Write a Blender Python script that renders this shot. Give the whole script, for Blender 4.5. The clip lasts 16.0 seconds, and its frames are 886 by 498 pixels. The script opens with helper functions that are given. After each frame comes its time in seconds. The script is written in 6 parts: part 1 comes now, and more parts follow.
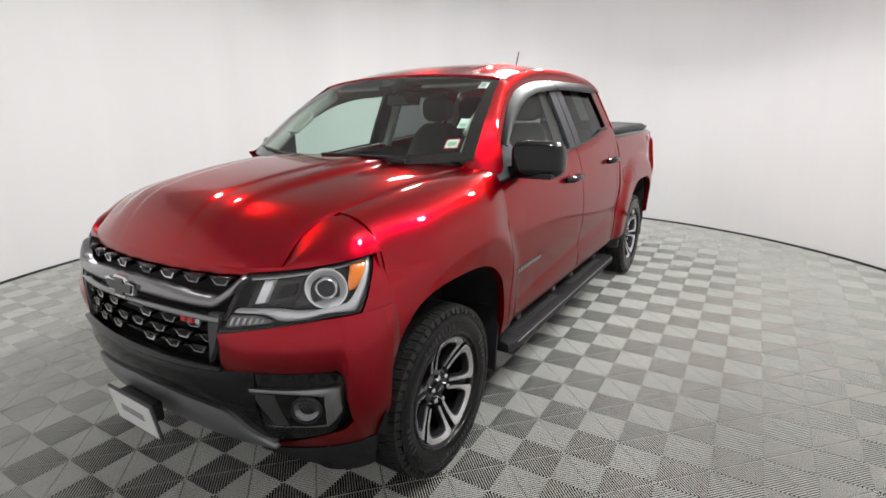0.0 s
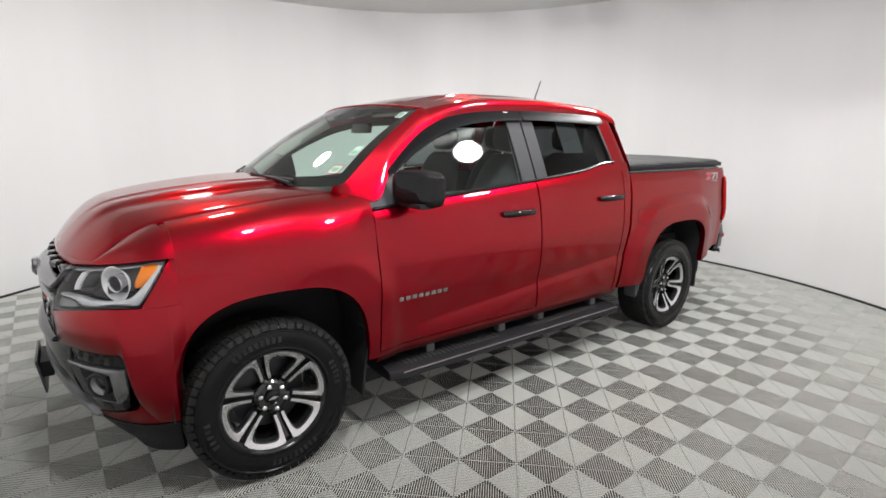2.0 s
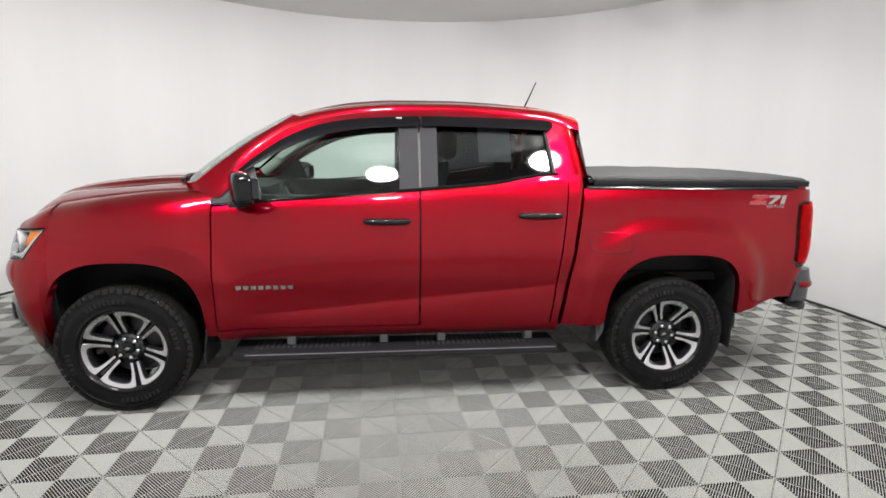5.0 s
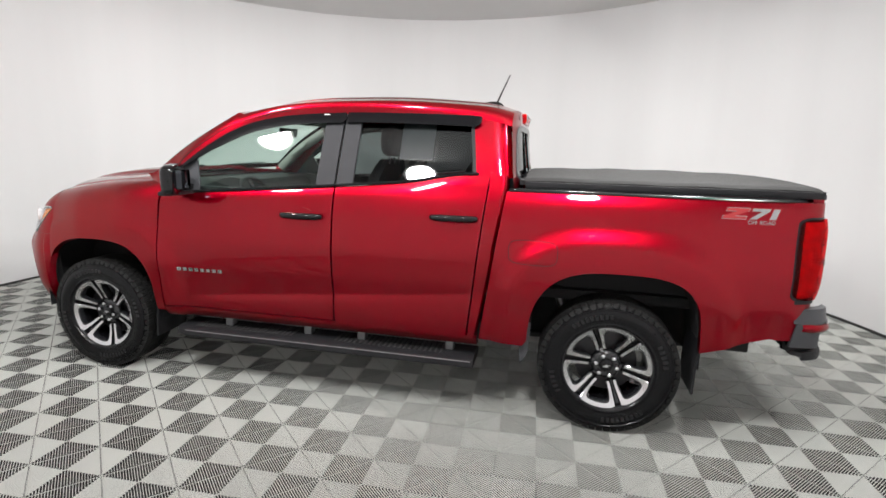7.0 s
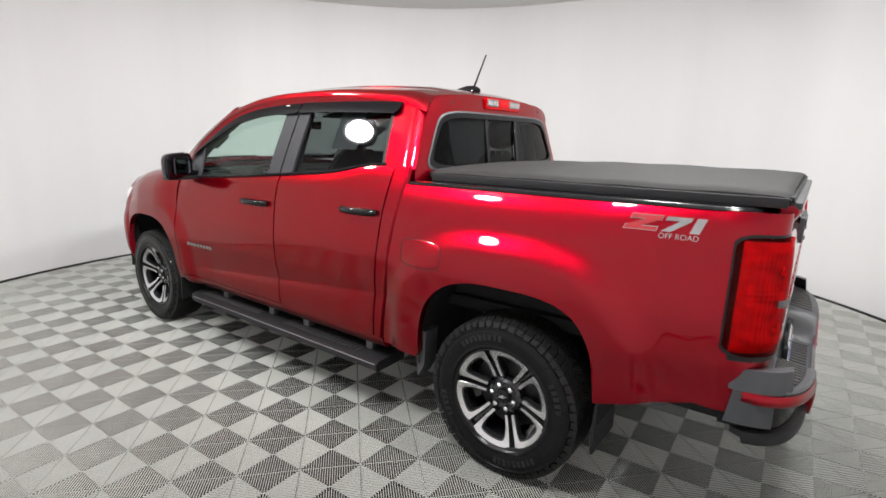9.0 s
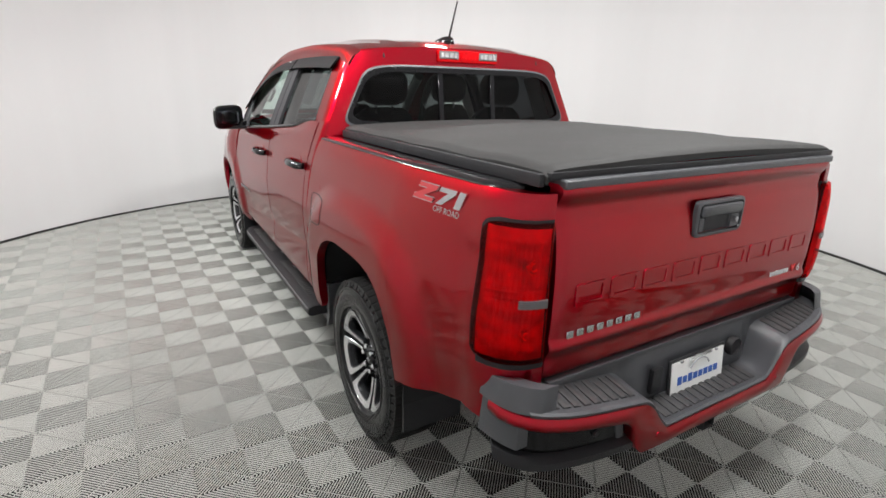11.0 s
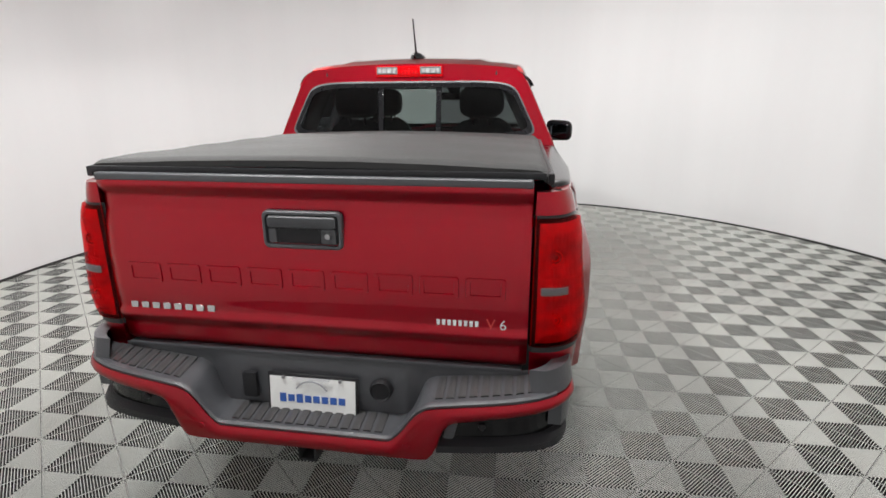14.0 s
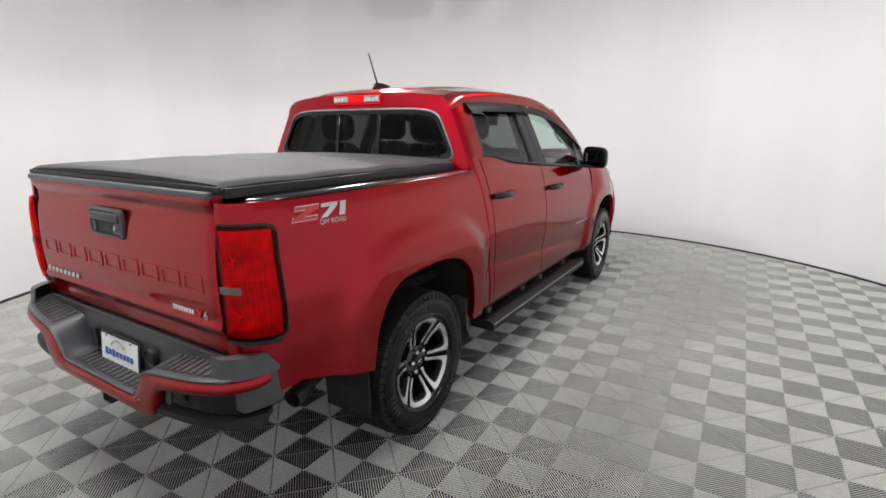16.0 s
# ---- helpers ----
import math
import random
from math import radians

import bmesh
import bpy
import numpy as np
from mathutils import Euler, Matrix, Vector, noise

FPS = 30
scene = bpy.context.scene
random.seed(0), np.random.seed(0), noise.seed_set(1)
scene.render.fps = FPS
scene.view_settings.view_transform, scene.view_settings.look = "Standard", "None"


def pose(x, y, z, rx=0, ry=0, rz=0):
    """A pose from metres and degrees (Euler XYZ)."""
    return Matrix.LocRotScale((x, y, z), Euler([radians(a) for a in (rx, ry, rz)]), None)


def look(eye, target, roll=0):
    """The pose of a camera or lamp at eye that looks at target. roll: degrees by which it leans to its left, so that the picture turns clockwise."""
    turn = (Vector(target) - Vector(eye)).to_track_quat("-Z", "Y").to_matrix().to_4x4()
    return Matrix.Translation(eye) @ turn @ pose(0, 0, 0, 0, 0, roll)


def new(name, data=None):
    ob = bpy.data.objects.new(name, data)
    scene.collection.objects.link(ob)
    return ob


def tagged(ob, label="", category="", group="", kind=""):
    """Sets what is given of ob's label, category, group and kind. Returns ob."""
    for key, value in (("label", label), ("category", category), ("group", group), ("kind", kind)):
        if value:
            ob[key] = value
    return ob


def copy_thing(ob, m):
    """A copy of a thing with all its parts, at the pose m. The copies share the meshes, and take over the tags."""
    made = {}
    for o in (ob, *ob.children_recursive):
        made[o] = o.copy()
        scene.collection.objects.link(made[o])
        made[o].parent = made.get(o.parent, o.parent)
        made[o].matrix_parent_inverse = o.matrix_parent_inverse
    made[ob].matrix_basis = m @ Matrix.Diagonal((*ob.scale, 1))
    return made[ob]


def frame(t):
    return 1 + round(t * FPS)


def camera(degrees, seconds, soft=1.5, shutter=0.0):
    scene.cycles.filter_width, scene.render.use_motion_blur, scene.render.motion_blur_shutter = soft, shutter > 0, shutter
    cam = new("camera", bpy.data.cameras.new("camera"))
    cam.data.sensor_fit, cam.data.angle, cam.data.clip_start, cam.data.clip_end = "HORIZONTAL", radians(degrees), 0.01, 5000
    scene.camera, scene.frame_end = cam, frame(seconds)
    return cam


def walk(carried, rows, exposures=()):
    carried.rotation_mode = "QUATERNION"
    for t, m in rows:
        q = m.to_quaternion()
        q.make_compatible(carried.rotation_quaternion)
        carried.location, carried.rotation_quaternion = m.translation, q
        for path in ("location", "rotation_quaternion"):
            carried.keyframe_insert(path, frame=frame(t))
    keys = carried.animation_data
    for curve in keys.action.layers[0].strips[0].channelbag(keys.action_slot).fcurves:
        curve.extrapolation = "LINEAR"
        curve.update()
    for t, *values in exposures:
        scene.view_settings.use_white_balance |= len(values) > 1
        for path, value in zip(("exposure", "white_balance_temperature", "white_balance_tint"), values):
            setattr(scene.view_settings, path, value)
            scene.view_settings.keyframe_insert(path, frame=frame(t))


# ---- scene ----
cam = camera(82.52, 16.0, soft=1.6)
PATH = [
    (0.0, look((3.293, 1.963, 1.556), (1.678, 0.909, 1.029), -1.09)),
    (0.5, look((3.091, 2.246, 1.547), (1.556, 1.055, 1.070), 0.04)),
    (1.0, look((2.856, 2.528, 1.547), (1.448, 1.177, 1.104), 0.15)),
    (1.5, look((2.593, 2.801, 1.545), (1.290, 1.345, 1.118), 0.32)),
    (2.0, look((2.292, 3.048, 1.547), (1.127, 1.477, 1.128), 0.28)),
    (2.5, look((1.969, 3.279, 1.552), (0.949, 1.611, 1.131), 0.46)),
    (3.0, look((1.605, 3.466, 1.556), (0.729, 1.717, 1.140), 0.77)),
    (3.5, look((1.266, 3.594, 1.551), (0.545, 1.771, 1.151), 0.99)),
    (4.0, look((0.903, 3.716, 1.544), (0.352, 1.831, 1.142), 0.65)),
    (4.2, look((0.711, 3.752, 1.542), (0.232, 1.846, 1.144), 0.92)),
    (4.5, look((0.479, 3.788, 1.542), (0.105, 1.859, 1.146), 0.89)),
    (5.0, look((0.139, 3.812, 1.548), (-0.083, 1.862, 1.156), 0.86)),
    (5.5, look((-0.184, 3.805, 1.557), (-0.264, 1.847, 1.167), 0.87)),
    (6.0, look((-0.524, 3.773, 1.563), (-0.454, 1.817, 1.175), 0.94)),
    (6.3, look((-0.751, 3.739, 1.562), (-0.579, 1.789, 1.173), 1.01)),
    (6.5, look((-0.904, 3.703, 1.557), (-0.653, 1.760, 1.167), 1.08)),
    (7.0, look((-1.308, 3.615, 1.545), (-0.896, 1.695, 1.149), 1.43)),
    (7.5, look((-1.672, 3.491, 1.536), (-1.051, 1.622, 1.147), 1.62)),
    (8.0, look((-2.052, 3.295, 1.538), (-1.221, 1.516, 1.124), 1.57)),
    (8.5, look((-2.399, 3.032, 1.540), (-1.401, 1.342, 1.123), 1.37)),
    (9.0, look((-2.693, 2.748, 1.540), (-1.532, 1.169, 1.110), 1.05)),
    (9.2, look((-2.796, 2.633, 1.539), (-1.575, 1.104, 1.089), 0.94)),
    (9.5, look((-2.952, 2.466, 1.540), (-1.646, 1.015, 1.078), 0.90)),
    (10.0, look((-3.187, 2.203, 1.546), (-1.760, 0.891, 1.039), 0.99)),
    (10.5, look((-3.404, 1.933, 1.554), (-1.870, 0.779, 0.994), 1.16)),
    (11.0, look((-3.605, 1.627, 1.572), (-1.969, 0.653, 0.967), 1.24)),
    (11.3, look((-3.717, 1.418, 1.575), (-2.020, 0.558, 0.965), 1.18)),
    (11.5, look((-3.786, 1.271, 1.573), (-2.035, 0.519, 0.973), 0.96)),
    (12.0, look((-3.925, 0.888, 1.566), (-2.096, 0.328, 0.982), 0.61)),
    (12.5, look((-4.014, 0.503, 1.559), (-2.145, 0.095, 0.977), 0.86)),
    (13.0, look((-4.077, 0.114, 1.557), (-2.171, -0.059, 0.978), 0.31)),
    (13.5, look((-4.106, -0.280, 1.561), (-2.190, -0.228, 0.994), 0.06)),
    (14.0, look((-4.101, -0.669, 1.563), (-2.204, -0.369, 1.009), -0.19)),
    (14.5, look((-4.057, -1.068, 1.568), (-2.209, -0.537, 1.023), -0.30)),
    (15.0, look((-3.970, -1.467, 1.575), (-2.172, -0.777, 1.043), 0.04)),
    (15.5, look((-3.837, -1.850, 1.572), (-2.117, -0.960, 1.078), -0.21)),
    (16.0, look((-3.661, -2.260, 1.563), (-2.013, -1.226, 1.099), 0.05)),
]
walk(cam, PATH)

# ---- light: white booth lit by round ceiling lamps ----
CX, CY, R_WALL, H_WALL = -0.035, -0.29, 4.34, 3.48
world = bpy.data.worlds.new("world")
scene.world = world
world.use_nodes = True
world.node_tree.nodes["Background"].inputs[0].default_value = (0.9, 0.95, 1.0, 1)
world.node_tree.nodes["Background"].inputs[1].default_value = 0.05
scene.view_settings.exposure = 0.0
# round lamps under the ceiling: a half ring over the side where the camera walks, leaning inwards, and two flat ones
# over the other side, added as unseen fill for the far wall
LAMP_LEAN = 46.0
LAMPS = [(CX + r * math.cos(radians(a)), CY + r * math.sin(radians(a)), H_WALL - d, a + 180.0, lean, e) for a, r, d, lean, e in
         [(54, 3.00, 0.12, LAMP_LEAN, 54), (86, 3.15, 0.16, LAMP_LEAN, 57), (120, 3.15, 0.16, LAMP_LEAN, 58), (160, 3.20, 0.16, LAMP_LEAN, 70), (190, 2.60, 0.14, LAMP_LEAN, 70),
          (221, 2.05, 0.08, 0.0, 36), (322, 2.05, 0.08, 0.0, 36)]]
for _x, _y, _z, _turn, _lean, _e in LAMPS:
    _l = bpy.data.lights.new("ceiling_lamp_light", "AREA")
    _l.shape, _l.size, _l.color, _l.energy = "DISK", 0.34, (1.0, 0.99, 0.975), _e
    new("ceiling_lamp_light", _l).matrix_world = pose(_x, _y, _z, 0, 0, _turn) @ Matrix.Rotation(radians(-_lean), 4, "Y") @ pose(0, 0, -0.006)

# ---- materials ----
def mat(name, color, rough=0.5, metal=0.0, coat=0.0, bump=0.0, bscale=60.0, vary=0.0, vscale=4.0, trans=0.0, ior=1.45, emit=0.0, rvary=0.0, coat_rough=0.03, stretch=(1, 1, 1), spec=0.5, coat_ior=1.5, edge=(1, 1, 1)):
    m = bpy.data.materials.new(name)
    m.use_nodes = True
    nt = m.node_tree
    b = nt.nodes["Principled BSDF"]
    b.inputs["Base Color"].default_value = (*color, 1)
    b.inputs["Roughness"].default_value = rough
    b.inputs["Metallic"].default_value = metal
    b.inputs["Coat Weight"].default_value = coat
    b.inputs["Coat Roughness"].default_value = coat_rough
    b.inputs["IOR"].default_value = ior
    b.inputs["Specular IOR Level"].default_value = spec
    b.inputs["Coat IOR"].default_value = coat_ior
    b.inputs["Specular Tint"].default_value = (*edge, 1)
    b.inputs["Transmission Weight"].default_value = trans
    if emit:
        b.inputs["Emission Color"].default_value = (*color, 1)
        b.inputs["Emission Strength"].default_value = emit
    if bump or vary or rvary:
        tc = nt.nodes.new("ShaderNodeTexCoord")
        mp = nt.nodes.new("ShaderNodeMapping")
        mp.inputs["Scale"].default_value = stretch
        nt.links.new(tc.outputs["Object"], mp.inputs[0])
    if vary or rvary:
        n = nt.nodes.new("ShaderNodeTexNoise")
        n.inputs["Scale"].default_value = vscale
        n.inputs["Detail"].default_value = 6
        nt.links.new(mp.outputs[0], n.inputs["Vector"])
        if vary:
            mx = nt.nodes.new("ShaderNodeMix")
            mx.data_type = "RGBA"
            mx.inputs[6].default_value = (*[c * (1 - vary) for c in color], 1)
            mx.inputs[7].default_value = (*[min(1, c * (1 + vary)) for c in color], 1)
            nt.links.new(n.outputs[0], mx.inputs[0])
            nt.links.new(mx.outputs[2], b.inputs["Base Color"])
        if rvary:
            mr = nt.nodes.new("ShaderNodeMapRange")
            mr.inputs[3].default_value, mr.inputs[4].default_value = max(0, rough - rvary), rough + rvary
            nt.links.new(n.outputs[0], mr.inputs[0])
            nt.links.new(mr.outputs[0], b.inputs["Roughness"])
    if bump:
        n2 = nt.nodes.new("ShaderNodeTexNoise")
        n2.inputs["Scale"].default_value = bscale
        n2.inputs["Detail"].default_value = 4
        nt.links.new(mp.outputs[0], n2.inputs["Vector"])
        bp = nt.nodes.new("ShaderNodeBump")
        bp.inputs["Strength"].default_value = bump
        bp.inputs["Distance"].default_value = 0.004
        nt.links.new(n2.outputs[0], bp.inputs["Height"])
        nt.links.new(bp.outputs[0], b.inputs["Normal"])
    return m


RED = mat("red_metallic_paint", (0.335, 0.0004, 0.0105), 0.32, 0.96, coat=1.0, vary=0.12, vscale=900, coat_rough=0.012, spec=0.10, coat_ior=1.37, edge=(0.45, 0.01, 0.02))
BLACK_GLOSS = mat("gloss_black_paint", (0.005, 0.005, 0.006), 0.05, vary=0.2, vscale=30, spec=0.45)
BLACK_PLASTIC = mat("black_textured_plastic", (0.014, 0.014, 0.016), 0.48, bump=0.25, bscale=900, vary=0.25, vscale=12, spec=0.32)
GREY_PLASTIC = mat("dark_grey_plastic", (0.056, 0.058, 0.064), 0.36, bump=0.2, bscale=700, vary=0.2, vscale=10)
TREAD = mat("ribbed_tread_plastic", (0.032, 0.031, 0.032), 0.44, bump=0.3, bscale=600, vary=0.2, vscale=14)
FASCIA = mat("black_fascia_plastic", (0.006, 0.006, 0.007), 0.17, vary=0.25, vscale=20, spec=0.28)
VISOR = mat("smoked_acrylic_visor", (0.006, 0.006, 0.007), 0.34, vary=0.2, vscale=8, spec=0.08)
PILLAR = mat("satin_grey_pillar_film", (0.034, 0.034, 0.038), 0.55, vary=0.15, vscale=15, spec=0.22)
RUBBER = mat("tyre_rubber", (0.006, 0.006, 0.007), 0.20, bump=0.10, bscale=220, vary=0.35, vscale=9, rvary=0.08, spec=0.30)
TREAD_RUBBER = mat("dusty_tread_rubber", (0.015, 0.015, 0.015), 0.55, spec=0.25, bump=0.3, bscale=180, vary=0.4, vscale=14)
RUBBER_MARK = mat("raised_tyre_rubber", (0.016, 0.016, 0.017), 0.36, vary=0.2, vscale=30, spec=0.35)
SILVER = mat("machined_aluminium", (0.80, 0.80, 0.82), 0.22, 1.0, vary=0.08, vscale=60, rvary=0.08)
WHEEL_DARK = mat("dark_painted_alloy", (0.022, 0.023, 0.026), 0.25, 0.3, coat=0.8, vary=0.2, vscale=20)
CHROME = mat("chrome", (0.75, 0.76, 0.78), 0.08, 1.0, vary=0.05, vscale=20)
BADGE = mat("bright_badge", (0.50, 0.50, 0.51), 0.16, 1.0, vary=0.15, vscale=40)
SATIN = mat("satin_gunmetal", (0.25, 0.25, 0.262), 0.24, 0.85, vary=0.1, vscale=20)
SKID = mat("silver_skid_paint", (0.22, 0.225, 0.24), 0.30, 0.75, coat=0.2, vary=0.1, vscale=20)
STEEL = mat("dull_steel", (0.30, 0.30, 0.31), 0.38, 0.9, vary=0.25, vscale=25, rvary=0.1)
DISC = mat("dull_brake_iron", (0.07, 0.07, 0.075), 0.45, 0.8, vary=0.25, vscale=25, rvary=0.1)
UNDER = mat("dark_underbody_metal", (0.010, 0.010, 0.011), 0.75, vary=0.4, vscale=8)
LINER = mat("wheel_well_liner_felt", (0.012, 0.012, 0.013), 0.9, bump=0.5, bscale=300, vary=0.3, vscale=10)
VINYL = mat("black_vinyl_cover", (0.030, 0.030, 0.030), 0.66, bump=0.30, bscale=420, vary=0.30, vscale=2.5, rvary=0.08, spec=0.22)
SEAT = mat("grey_black_leather", (0.022, 0.023, 0.025), 0.5, bump=0.3, bscale=250, vary=0.2, vscale=8)
SEAT_GREY = mat("grey_leather", (0.085, 0.088, 0.092), 0.5, bump=0.3, bscale=250, vary=0.15, vscale=8)
DASH = mat("dashboard_plastic", (0.020, 0.021, 0.023), 0.62, bump=0.3, bscale=600, vary=0.2, vscale=6)
CLOTH = mat("pale_headliner_cloth", (0.50, 0.50, 0.47), 0.9, bump=0.3, bscale=800, vary=0.08, vscale=10)
PAPER = mat("white_paper", (0.75, 0.76, 0.75), 0.7, vary=0.05, vscale=20)
GREENPAPER = mat("pale_green_print", (0.35, 0.50, 0.36), 0.7, vary=0.1, vscale=60)
BLUEPRINT = mat("blue_print", (0.03, 0.10, 0.38), 0.5, vary=0.1, vscale=60)
GREYPRINT = mat("grey_print", (0.30, 0.31, 0.33), 0.6, vary=0.1, vscale=60)
DECAL_RED = mat("dull_red_decal", (0.34, 0.025, 0.03), 0.35, vary=0.1, vscale=60)
REDPRINT = mat("red_print", (0.55, 0.03, 0.03), 0.4, vary=0.1, vscale=60)
WHITE_PAINT = mat("white_enamel", (0.78, 0.79, 0.80), 0.3, vary=0.04, vscale=10)
AMBER = mat("amber_lens", (0.75, 0.20, 0.01), 0.15, coat=0.8, vary=0.2, vscale=90)
TAIL = mat("red_tail_lens", (0.40, 0.0008, 0.003), 0.12, vary=0.5, vscale=38, spec=0.22)
TAIL_BACK = mat("tail_lamp_reflector", (0.64, 0.62, 0.62), 0.18, 0.65, vary=0.8, vscale=26)
TAIL_BRIGHT = mat("bright_red_reflector", (0.62, 0.003, 0.006), 0.12, vary=0.6, vscale=48, spec=0.22)
CLEAR_LENS = mat("clear_ribbed_lens", (0.14, 0.13, 0.13), 0.18, vary=0.4, vscale=120)
REFLECTOR = mat("lamp_reflector_bowl", (0.90, 0.90, 0.91), 0.34, 0.25, vary=0.06, vscale=30)
SWEEP = mat("bright_silver_trim", (0.66, 0.67, 0.69), 0.24, 0.6, vary=0.05, vscale=30)


def glass(name, tint, edge=0.80, base=0.035):
    """Thin glass: clear to the eye, mirror-like at grazing angles."""
    m = bpy.data.materials.new(name)
    m.use_nodes = True
    nt = m.node_tree
    nt.nodes.remove(nt.nodes["Principled BSDF"])
    out = nt.nodes["Material Output"]
    tr, gl, mx, lw, pw, fr = (nt.nodes.new(k) for k in ("ShaderNodeBsdfTransparent", "ShaderNodeBsdfGlossy", "ShaderNodeMixShader", "ShaderNodeLayerWeight", "ShaderNodeMath", "ShaderNodeMath"))
    tr.inputs[0].default_value = (*tint, 1)
    gl.inputs["Roughness"].default_value = 0.01
    lw.inputs[0].default_value = 0.5
    pw.operation, pw.inputs[1].default_value = "POWER", 5.0
    fr.operation, fr.inputs[1].default_value, fr.inputs[2].default_value = "MULTIPLY_ADD", edge, base
    nt.links.new(lw.outputs["Facing"], pw.inputs[0])
    nt.links.new(pw.outputs[0], fr.inputs[0])
    nt.links.new(fr.outputs[0], mx.inputs[0])
    nt.links.new(tr.outputs[0], mx.inputs[1])
    nt.links.new(gl.outputs[0], mx.inputs[2])
    nt.links.new(mx.outputs[0], out.inputs[0])
    return m


MIRROR = mat("dark_mirror_glass", (0.07, 0.075, 0.085), 0.03, 1.0, vary=0.05, vscale=5)
GLASS = glass("green_tinted_glass", (0.76, 0.88, 0.83), 0.80, 0.075)
GLASS_DARK = glass("privacy_glass", (0.17, 0.185, 0.19))
GLASS_MID = glass("smoked_slider_glass", (0.26, 0.28, 0.28), 0.80, 0.016)
TAIL_GLASS = glass("red_tail_glass", (0.86, 0.0005, 0.024), 0.30, 0.010)
GLASS_REAR = glass("dark_rear_glass", (0.10, 0.105, 0.11), 0.80, 0.014)
GLASS_CLEAR = glass("clear_lamp_cover", (0.92, 0.93, 0.94))

WALL = mat("white_booth_wall", (0.735, 0.738, 0.742), 0.62, bump=0.05, bscale=1.2, vary=0.12, vscale=0.9, stretch=(1, 1, 0.06))
CEIL = mat("grey_ceiling_cloth", (0.74, 0.735, 0.73), 0.8, vary=0.04, vscale=1.5)
RIB_SIDE = mat("rib_flank_plastic", (0.60, 0.615, 0.58), 0.55, vary=0.12, vscale=6)
TILE = mat("pale_grey_ribbed_plastic", (0.66, 0.675, 0.64), 0.36, vary=0.10, vscale=6, rvary=0.08)
# colour of the slab, also painted shade low in the gaps between ribs
SLAB_GAP_SHADE = mat("dark_slab_and_gap_shade", (0.012, 0.012, 0.012), 0.85, vary=0.3, vscale=6)
EDGING = mat("black_rubber_edging", (0.010, 0.010, 0.010), 0.5, vary=0.3, vscale=10)
LAMP_GLOW = mat("lamp_diffuser", (1.0, 0.985, 0.96), 0.5, emit=6.0)

# ---- helpers for meshes ----
def part(name, bm, material, parent=None, label="", sharp=38, smooth=True):
    me = bpy.data.meshes.new(name)
    bmesh.ops.remove_doubles(bm, verts=bm.verts, dist=0.00005)
    bm.to_mesh(me)
    bm.free()
    mats = material if isinstance(material, (list, tuple)) else [material]
    for m in mats:
        me.materials.append(m)
    if smooth:
        me.shade_smooth()
        me.set_sharp_from_angle(angle=radians(sharp))
    ob = new(name, me)
    if parent is not None:
        ob.parent = parent
    if label:
        ob["label"] = label
    return ob


def grid(f, us, vs, bm=None, flip=False):
    bm = bm or bmesh.new()
    rows = [[bm.verts.new(f(u, v)) for v in vs] for u in us]
    for i in range(len(us) - 1):
        for j in range(len(vs) - 1):
            q = (rows[i][j], rows[i + 1][j], rows[i + 1][j + 1], rows[i][j + 1])
            try:
                bm.faces.new(q[::-1] if flip else q)
            except ValueError:
                pass
    return bm


def lin(a, b, n):
    return [a + (b - a) * i / (n - 1) for i in range(n)]


def cosp(a, b, n):
    return [a + (b - a) * 0.5 * (1 - math.cos(math.pi * i / (n - 1))) for i in range(n)]


def spl(*pts):
    """A smooth curve through points given in order of their first coordinate."""
    pts = sorted(pts)
    xs, ys = [p[0] for p in pts], [p[1] for p in pts]
    n = len(xs)
    d = [(ys[i + 1] - ys[i]) / (xs[i + 1] - xs[i]) for i in range(n - 1)]
    m = [d[0]] + [0 if d[i - 1] * d[i] <= 0 else 2 * d[i - 1] * d[i] / (d[i - 1] + d[i]) for i in range(1, n - 1)] + [d[-1]]

    def f(x):
        if x <= xs[0]:
            return ys[0]
        if x >= xs[-1]:
            return ys[-1]
        i = max(k for k in range(n - 1) if xs[k] <= x)
        h = xs[i + 1] - xs[i]
        u = (x - xs[i]) / h
        return (2 * u**3 - 3 * u * u + 1) * ys[i] + (u**3 - 2 * u * u + u) * h * m[i] + (3 * u * u - 2 * u**3) * ys[i + 1] + (u**3 - u * u) * h * m[i + 1]
    return f


def rim_in(bm, vec):
    """Folds the open edges of a panel inwards, so that it has depth at its gaps."""
    es = [e for e in bm.edges if e.is_boundary]
    r = bmesh.ops.extrude_edge_only(bm, edges=es)
    vs = [g for g in r["geom"] if isinstance(g, bmesh.types.BMVert)]
    for v in vs:
        v.co += Vector(vec(v.co) if callable(vec) else vec)
    return bm


def box(cx, cy, cz, sx, sy, sz, bev=0.0, seg=2, bm=None, rot=None):
    b = bmesh.new()
    bmesh.ops.create_cube(b, size=1.0)
    for v in b.verts:
        v.co = Vector((v.co.x * sx, v.co.y * sy, v.co.z * sz))
    if bev:
        bmesh.ops.bevel(b, geom=b.edges[:], offset=bev, segments=seg, profile=0.7, affect="EDGES")
    m = Matrix.Translation((cx, cy, cz)) @ (rot or Matrix.Identity(4))
    for v in b.verts:
        v.co = m @ v.co
    if bm is None:
        return b
    add(bm, b)
    return bm


def add(bm, other):
    """Adds the faces of other to bm."""
    made = {}
    for v in other.verts:
        made[v] = bm.verts.new(v.co)
    for f in other.faces:
        try:
            nf = bm.faces.new([made[v] for v in f.verts])
            nf.material_index = f.material_index
        except ValueError:
            pass
    other.free()
    return bm


